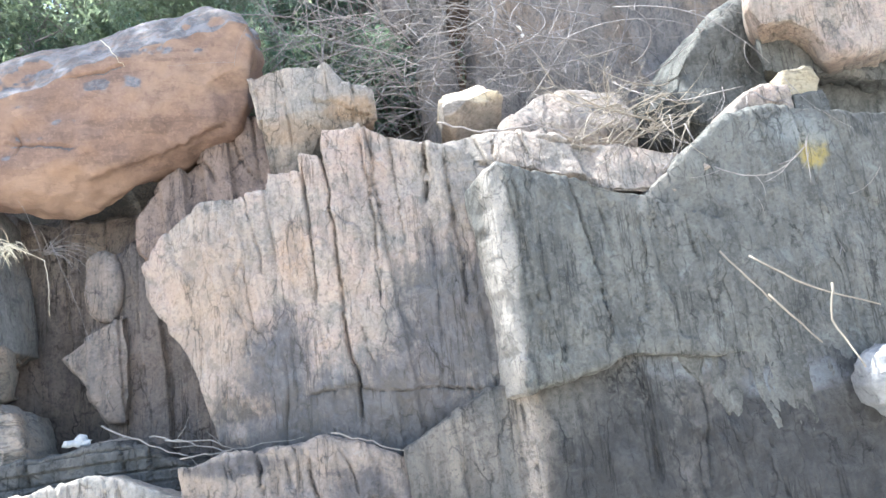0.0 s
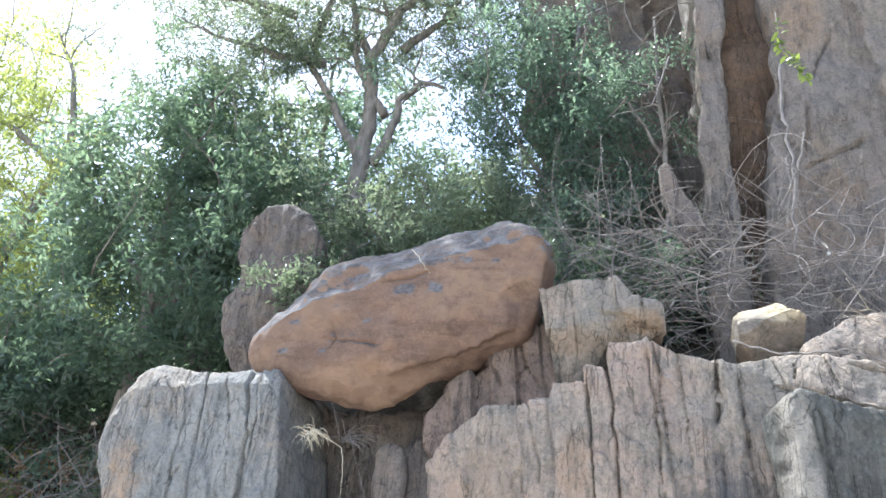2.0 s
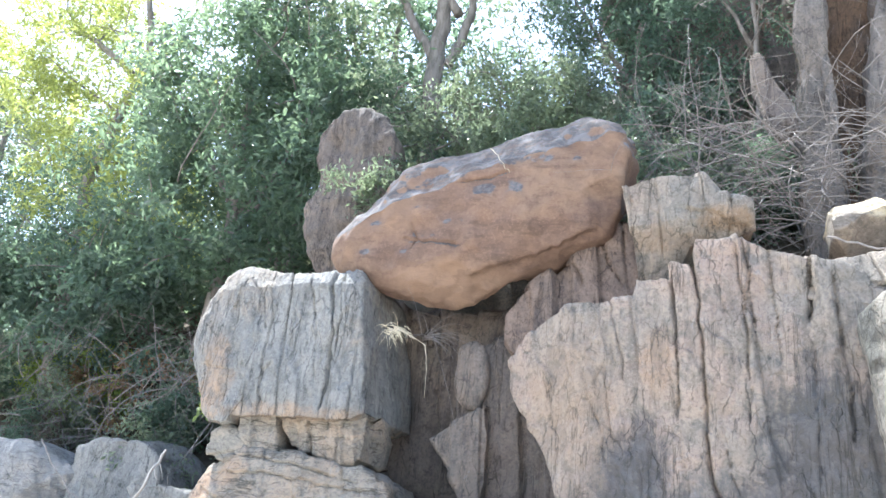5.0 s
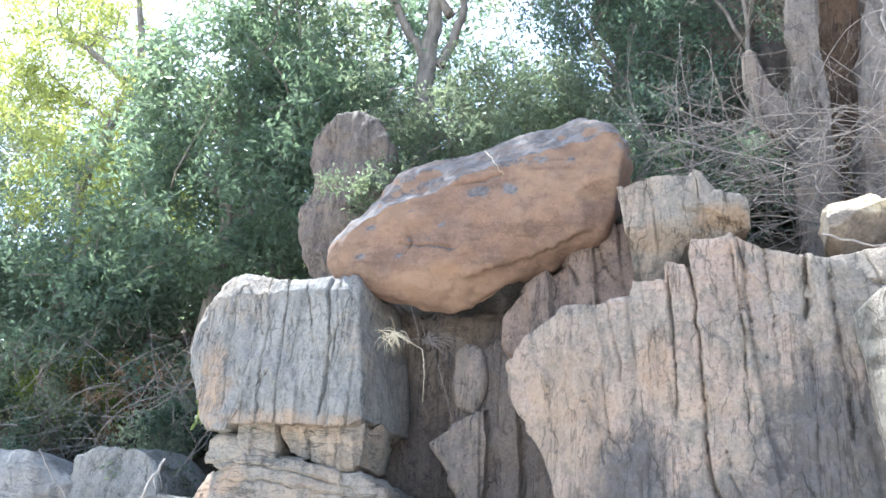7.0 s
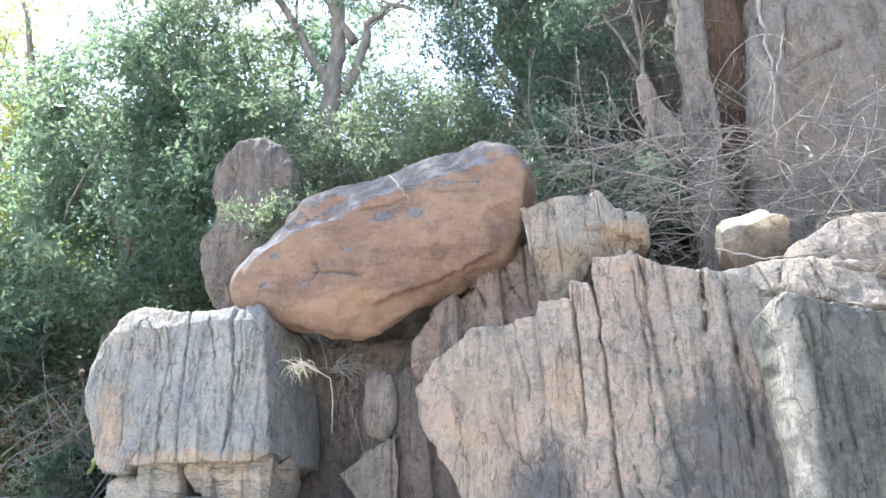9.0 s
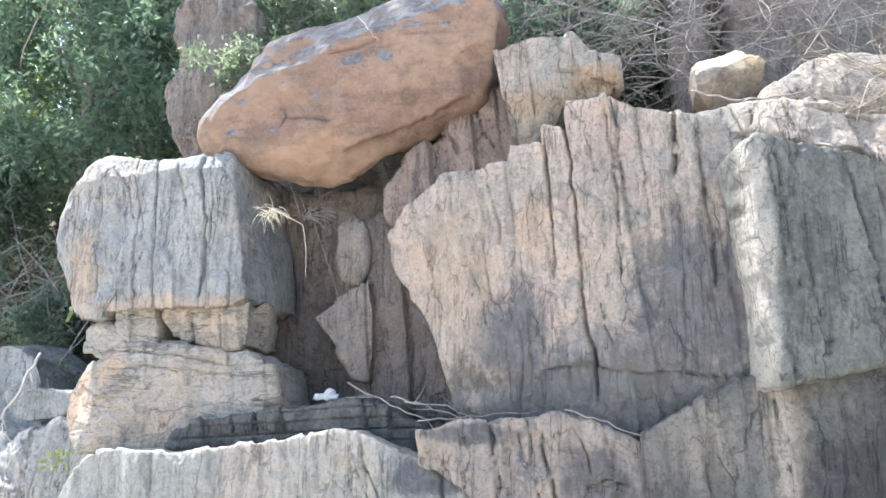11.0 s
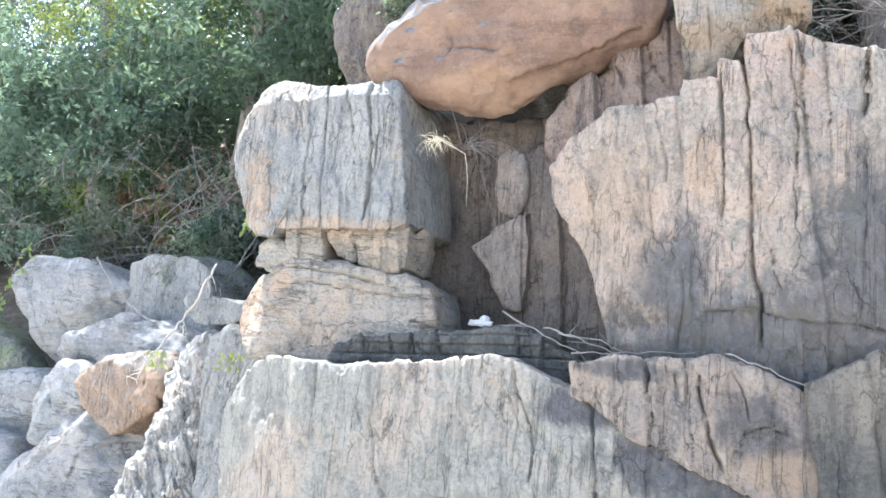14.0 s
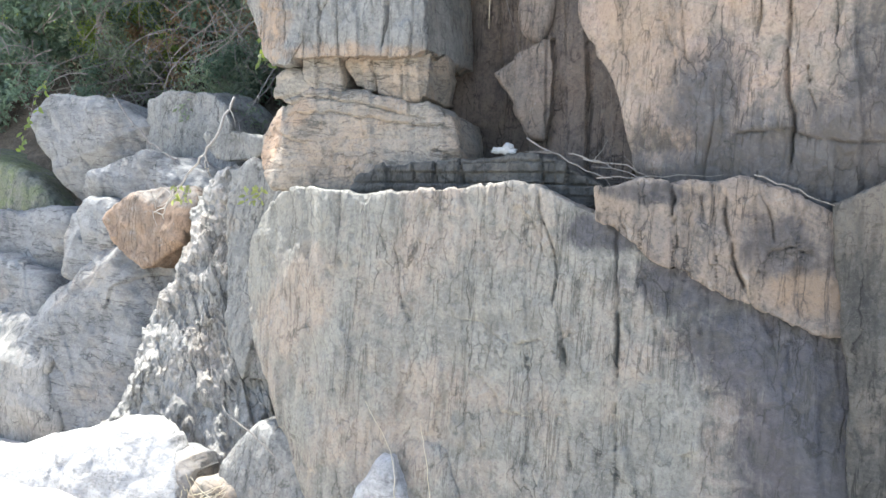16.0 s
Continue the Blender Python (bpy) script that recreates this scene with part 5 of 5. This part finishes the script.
def tangle(n, box, length, radius, material, label, seed, group, sub=3, curl=0.22, up=0.25, way=None):
    """A dead shrub: each arching stem with its side shoots is a part."""
    rng = random.Random(seed)
    (x0, x1), (y0, y1), (z0, z1) = box
    top = new("dead_shrub")
    top.location = ((x0 + x1) / 2, (y0 + y1) / 2, z0)
    tagged(top, label, "dead shrub", group)
    for _ in range(n):
        t = Tubes()
        s = (rng.uniform(x0, x1), rng.uniform(y0, y1), rng.uniform(z0, z1))
        w = (rng.uniform(-1, 1), rng.uniform(-0.5, 0.3), rng.uniform(-0.5, 0.8) * up * 3)
        if way:
            w = [a + rng.uniform(-0.45, 0.45) for a in way]
        p = arching(s, w, rng.uniform(0.4, 1.15) * length, 11, curl, rng)
        r = radius * rng.choice((0.5, 0.6, 0.7, 0.8, 1.0, 1.2, 1.5))
        t.add(p, r, r * 0.35, 5)
        for _ in range(sub):
            q = p[rng.randrange(2, 11)]
            t.add(arching(q, (rng.uniform(-1, 1), rng.uniform(-0.5, 0.3), rng.uniform(-0.8, 0.8)), length * rng.uniform(0.15, 0.45), 6, curl, rng), r * 0.5, r * 0.2, 4)
        ob = t.build("stem", material)
        ob.data.transform(Matrix.Translation(-top.location))
        child(ob, top)
    return top


tangle(105, ((-0.9, 0.6), (6.3, 7.3), (4.5, 5.5)), 1.4, 0.0054, m_twig, "tangle of dry grey twigs beside the orange boulder", 201, "dead shrubs")
tangle(115, ((0.3, 2.3), (6.1, 7.2), (4.3, 5.4)), 1.4, 0.0054, m_twig, "tangle of dry grey twigs on the cliff top", 205, "dead shrubs")
tangle(48, ((1.7, 2.4), (5.3, 5.7), (3.65, 4.05)), 0.9, 0.005, m_straw_dull, "dry bleached twigs hanging over the rock wall", 202, "dead shrubs", way=(-1.0, -0.25, -0.35))
tangle(34, ((2.0, 3.0), (5.0, 5.6), (3.0, 3.9)), 0.8, 0.005, m_twig, "thin grey stems trailing down the dark wall", 206, "dead shrubs", way=(0.2, -0.15, -1.0))
tangle(60, ((-7.5, -5.0), (7.9, 8.8), (2.5, 3.8)), 1.2, 0.007, m_twig, "dry brown shrub above the boulder pile", 203, "dead shrubs", up=0.4)
tangle(60, ((-10.5, -7.5), (8.0, 8.8), (2.4, 3.6)), 1.2, 0.007, m_twig, "dry brown shrub at the edge of the pile", 204, "dead shrubs", up=0.4)

# ---------------------------------------------------------------- small things
def stick(joints, r0, r1, material, label, category="stick", wob=0.012, seed=1, side=0, name="stick"):
    """A crooked dry stick through a few joints, with short side shoots."""
    rng = random.Random(seed)
    pts = []
    for a, b in zip(joints[:-1], joints[1:]):
        for q in np.linspace(0, 1, 6)[:-1]:
            pts.append([a[i] * (1 - q) + b[i] * q + rng.uniform(-wob, wob) for i in range(3)])
    pts.append(joints[-1])
    t = Tubes()
    t.add(pts, r0 * 0.8, r1 * 0.75, 6)
    for _ in range(side):
        q = pts[rng.randrange(1, len(pts))]
        t.add(wander(q, (rng.uniform(-1, 1), -0.2, rng.uniform(-1, 0.6)), rng.uniform(0.08, 0.22), 5, 0.3, 0.1, rng), r1 * 0.9, 0.0015, 4)
    return tagged(t.build(name, material), label, category)


def blades(name, at, n, length, spread, droop, material, label, seed, width=0.006, category="grass", lean=(0, -0.3, 0.5), wide=0.03):
    """A tuft: each blade is a bent, tapered strip of its own."""
    rng = random.Random(seed)
    top = new(name)
    top.location = at
    tagged(top, label, category)
    for _ in range(n):
        d = (lean[0] + rng.uniform(-1, 1) * spread, lean[1] + rng.uniform(-1, 1) * spread * 0.6, lean[2] + rng.uniform(-0.4, 0.8))
        p = wander((rng.uniform(-wide, wide), 0, rng.uniform(-0.02, 0.02) - 0.3 * wide * rng.random()), d, length * rng.uniform(0.5, 1.1), 7, 0.10, droop * 10 * 0.35, rng)
        t = Tubes()
        t.add(p, width, width * 0.25, 4)
        child(t.build("blade", material), top)
    return top


def sprig(at, stem, leaf_places, size, label, material, seed):
    """A hanging shoot: a thin stem with single leaves."""
    rng = random.Random(seed)
    top = new("leafy_shoot")
    top.location = at
    tagged(top, label, "plant")
    t = Tubes()
    t.add(stem, 0.004, 0.002, 5)
    child(t.build("stem", m_twig), top)
    for q in leaf_places:
        d = Vector((rng.uniform(-1, 1), rng.uniform(-0.8, 0.2), rng.uniform(-0.9, 0.3))).normalized()
        w = d.cross(Vector((0.2, -1, 0.3))).normalized()
        u = w.cross(d)
        ln = size * rng.uniform(0.7, 1.2)
        o = Vector(q)
        rim, mid = [], []
        for k in range(6):
            f = k / 5
            wd = ln * 0.24 * math.sin(math.pi * min(1, f * 0.92 + 0.06))
            c = o + d * ln * f - u * (ln * 0.25 * f * f)
            rim.append((c + w * wd + u * 0.15 * wd, c, c - w * wd + u * 0.15 * wd))
        v = [x for r in rim for x in r]
        fc = []
        for k in range(5):
            a = k * 3
            fc += [(a, a + 1, a + 4, a + 3), (a + 1, a + 2, a + 5, a + 4)]
        child(mesh_object("leaf", np.array([tuple(x) for x in v]), fc, material), top)
    return top


ST = dict(category="stick")
stick([(-1.95, 5.62, 1.96), (-1.68, 5.48, 1.84), (-1.34, 5.42, 1.71)], 0.009, 0.005, m_twig_pale, "bleached stick lying along the ledge", seed=1, side=3)
stick([(-1.63, 5.5, 1.87), (-1.36, 5.42, 1.80), (-1.08, 5.40, 1.72)], 0.008, 0.005, m_twig_pale, "bleached stick lying on the ledge", seed=2, side=2)
stick([(-1.50, 5.45, 1.83), (-1.2, 5.4, 1.79), (-1.02, 5.36, 1.70)], 0.007, 0.004, m_twig_pale, "thin forked stick on the ledge", seed=3, side=2)
stick([(-1.35, 5.24, 1.70), (-1.04, 5.22, 1.72), (-0.6, 5.2, 1.755)], 0.006, 0.003, m_twig_pale, "thin pale twig along the slab edge", seed=4)
stick([(-0.43, 5.08, 1.75), (-0.22, 5.05, 1.70), (0.0, 5.03, 1.61)], 0.006, 0.004, m_twig_pale, "pale stick across the slab edge", seed=5)
stick([(0.42, 5.3, 3.78), (0.7, 5.3, 3.68), (1.1, 5.3, 3.70), (1.35, 5.3, 3.62)], 0.009, 0.005, m_twig, "thin root creeping over the cliff top", seed=6, side=2)
for k, j in enumerate([[(2.07, 4.92, 2.62), (2.27, 4.78, 2.26)], [(2.26, 4.78, 2.30), (2.50, 4.72, 1.98)], [(2.22, 4.85, 2.56), (2.49, 4.75, 2.33), (2.95, 4.80, 2.18)], [(2.54, 4.55, 2.30), (2.49, 4.55, 2.09), (2.54, 4.40, 1.80)]]):
    stick(j, 0.009, 0.006, m_straw_dull, "broken dry stick leaning on the dark wall", seed=10 + k, wob=0.004)
stick([(-5.00, 6.30, 2.29), (-5.00, 6.15, 2.01), (-5.14, 6.12, 1.76), (-5.33, 6.12, 1.55), (-5.46, 6.12, 1.41), (-5.63, 6.20, 1.24), (-5.82, 6.40, 1.12)], 0.017, 0.008, m_bleached, "bleached crooked branch hanging over the pile", seed=20, side=5, wob=0.012, name="branch")
stick([(-5.14, 6.12, 1.76), (-5.14, 6.15, 1.64), (-5.28, 6.40, 1.56)], 0.010, 0.005, m_bleached, "bleached side branch hanging over the pile", seed=21, side=1, name="branch")
stick([(-5.46, 6.12, 1.41), (-5.63, 6.20, 1.26), (-6.05, 6.50, 1.17)], 0.009, 0.004, m_bleached, "bleached forked branch tip over the pile", seed=35, side=6, name="branch")
stick([(-7.5, 7.35, 2.45), (-7.2, 7.25, 2.2), (-6.7, 7.1, 1.9), (-6.2, 6.95, 1.72)], 0.012, 0.006, m_twig, "thin dry branch lying over the boulders", seed=22, side=3, name="branch")
stick([(-4.12, 5.22, -0.22), (-3.79, 5.18, -0.36), (-3.45, 5.1, -0.52)], 0.010, 0.005, m_twig_pale, "dry stick leaning at the slab foot", seed=23, side=2)
stick([(-2.42, 4.9, -0.62), (-2.50, 4.92, -0.2), (-2.75, 4.98, 0.1)], 0.004, 0.002, m_straw, "thin dry stalk in front of the slab", seed=24)
stick([(-2.15, 4.9, -0.6), (-2.24, 4.92, -0.25), (-2.32, 4.95, 0.05)], 0.004, 0.002, m_straw, "thin dry stalk in front of the slab", seed=25)
stick([(-2.03, 5.80, 4.86), (-1.93, 5.74, 4.73), (-1.82, 5.72, 4.58)], 0.005, 0.002, m_straw, "thin twig lying on the orange boulder", seed=26)
stick([(1.32, 7.2, 7.6), (1.27, 7.05, 6.8), (1.28, 7.0, 6.2), (1.16, 6.95, 5.3)], 0.022, 0.018, m_twig, "pale root hanging down the cliff", seed=27, wob=0.03, name="root")
stick([(1.45, 7.15, 6.7), (1.27, 6.9, 6.1), (1.05, 6.85, 5.6)], 0.012, 0.006, m_twig_pale, "bleached dead twig beside the root", seed=28, side=6)
stick([(0.2, 6.9, 7.6), (0.0, 6.9, 7.0), (-0.4, 6.9, 6.9)], 0.010, 0.004, m_twig, "thin climbing stem in the shade", seed=29, side=5)
# straw at the mouth of the recess
blades("dry_grass_tuft", (-2.62, 5.66, 3.27), 52, 0.18, 1.1, 0.6, m_straw, "tuft of dry straw hanging from the recess", 31, width=0.003, lean=(0.5, -0.2, -0.2), wide=0.09)
blades("dry_grass_tuft", (-2.55, 6.15, 3.32), 22, 0.5, 0.8, 0.5, m_twig, "dry brown grass spreading in the recess", 32, width=0.004, lean=(0.6, -0.3, 0.3))
stick([(-2.60, 5.64, 3.26), (-2.34, 5.62, 3.12), (-2.30, 5.60, 2.95), (-2.29, 5.60, 2.72)], 0.004, 0.002, m_straw, "single straw hanging in the recess", seed=33, wob=0.003)
stick([(-2.45, 5.98, 3.35), (-2.3, 5.96, 3.0), (-2.14, 5.95, 2.55)], 0.003, 0.002, m_twig, "thin root hanging in the recess", seed=34, wob=0.005)
for k, at in enumerate([(-5.30, 6.05, 1.42), (-4.50, 6.02, 1.46)]):
    sprig(at, [(0, 0, 0), (0.02, -0.02, -0.05), (0.0, -0.04, -0.1)], [(0.09 * math.sin(2.4 * q), -0.02, 0.07 * math.cos(1.7 * q) - 0.03) for q in range(20)], 0.06, "small yellow-green plant on the rock", m_leaf_y, 45 + k)
for k in range(14):
    rr = random.Random(400 + k)
    stick([(-4.4 + rr.uniform(0, 0.5), 5.12 + rr.uniform(-0.1, 0.1), -0.98), (-4.35 + rr.uniform(0, 0.5), 5.1, -0.9 + rr.uniform(0, 0.15))], 0.005, 0.003, m_straw, "short dry straw on the ground", seed=400 + k)
sprig((1.22, 6.55, 7.75), [(0, 0, 0), (0.0, 0, -0.45), (0.08, 0, -0.72), (0.24, -0.02, -0.9)],
      [(random.Random(k).uniform(-0.04, 0.04) + max(0, f - 0.5) * 0.45, 0, -0.9 * f) for k, f in enumerate(np.linspace(0.02, 1, 46) ** 0.6)], 0.075, "bright green shoot hanging before the cliff", m_leaf_c, 41)
sprig((-4.9, 6.6, 2.95), [(0, 0, 0), (0.05, 0, -0.12), (0.02, 0, -0.3)], [(0.05 * math.sin(3 * k), 0, -0.02 * k) for k in range(16)], 0.10, "bright green shoot beside the tower", m_leaf_c, 42)
sprig((-8.6, 7.4, 2.6), [(0, 0, 0), (-0.2, 0, -0.2), (-0.3, 0, -0.6)], [(-0.02 * k + 0.06 * math.sin(5 * k), 0, -0.04 * k) for k in range(22)], 0.09, "green creeper on the mossy boulder", m_leaf_c, 43)
rock("litter", "-2.21,1.855 -2.19,1.885 -2.13,1.89 -2.10,1.93 -2.06,1.92 -2.05,1.89 -2.02,1.885 -2.03,1.85", 5.62, 0.02, 0.05, m_paper, "small crumpled white litter on the ledge", category="litter", res=0.006, square=3, soft=0, lump=0.01, lump_size=0.05, grain=0.002, seed=51)
sprig((1.24, 6.0, 4.80), [(0, 0, 0), (0.0, 0, -0.05), (0.02, 0, -0.1)], [(0, 0, 0), (0.01, 0, -0.03)], 0.09, "pale dry leaf caught in the twigs", m_pale_leaf, 44)
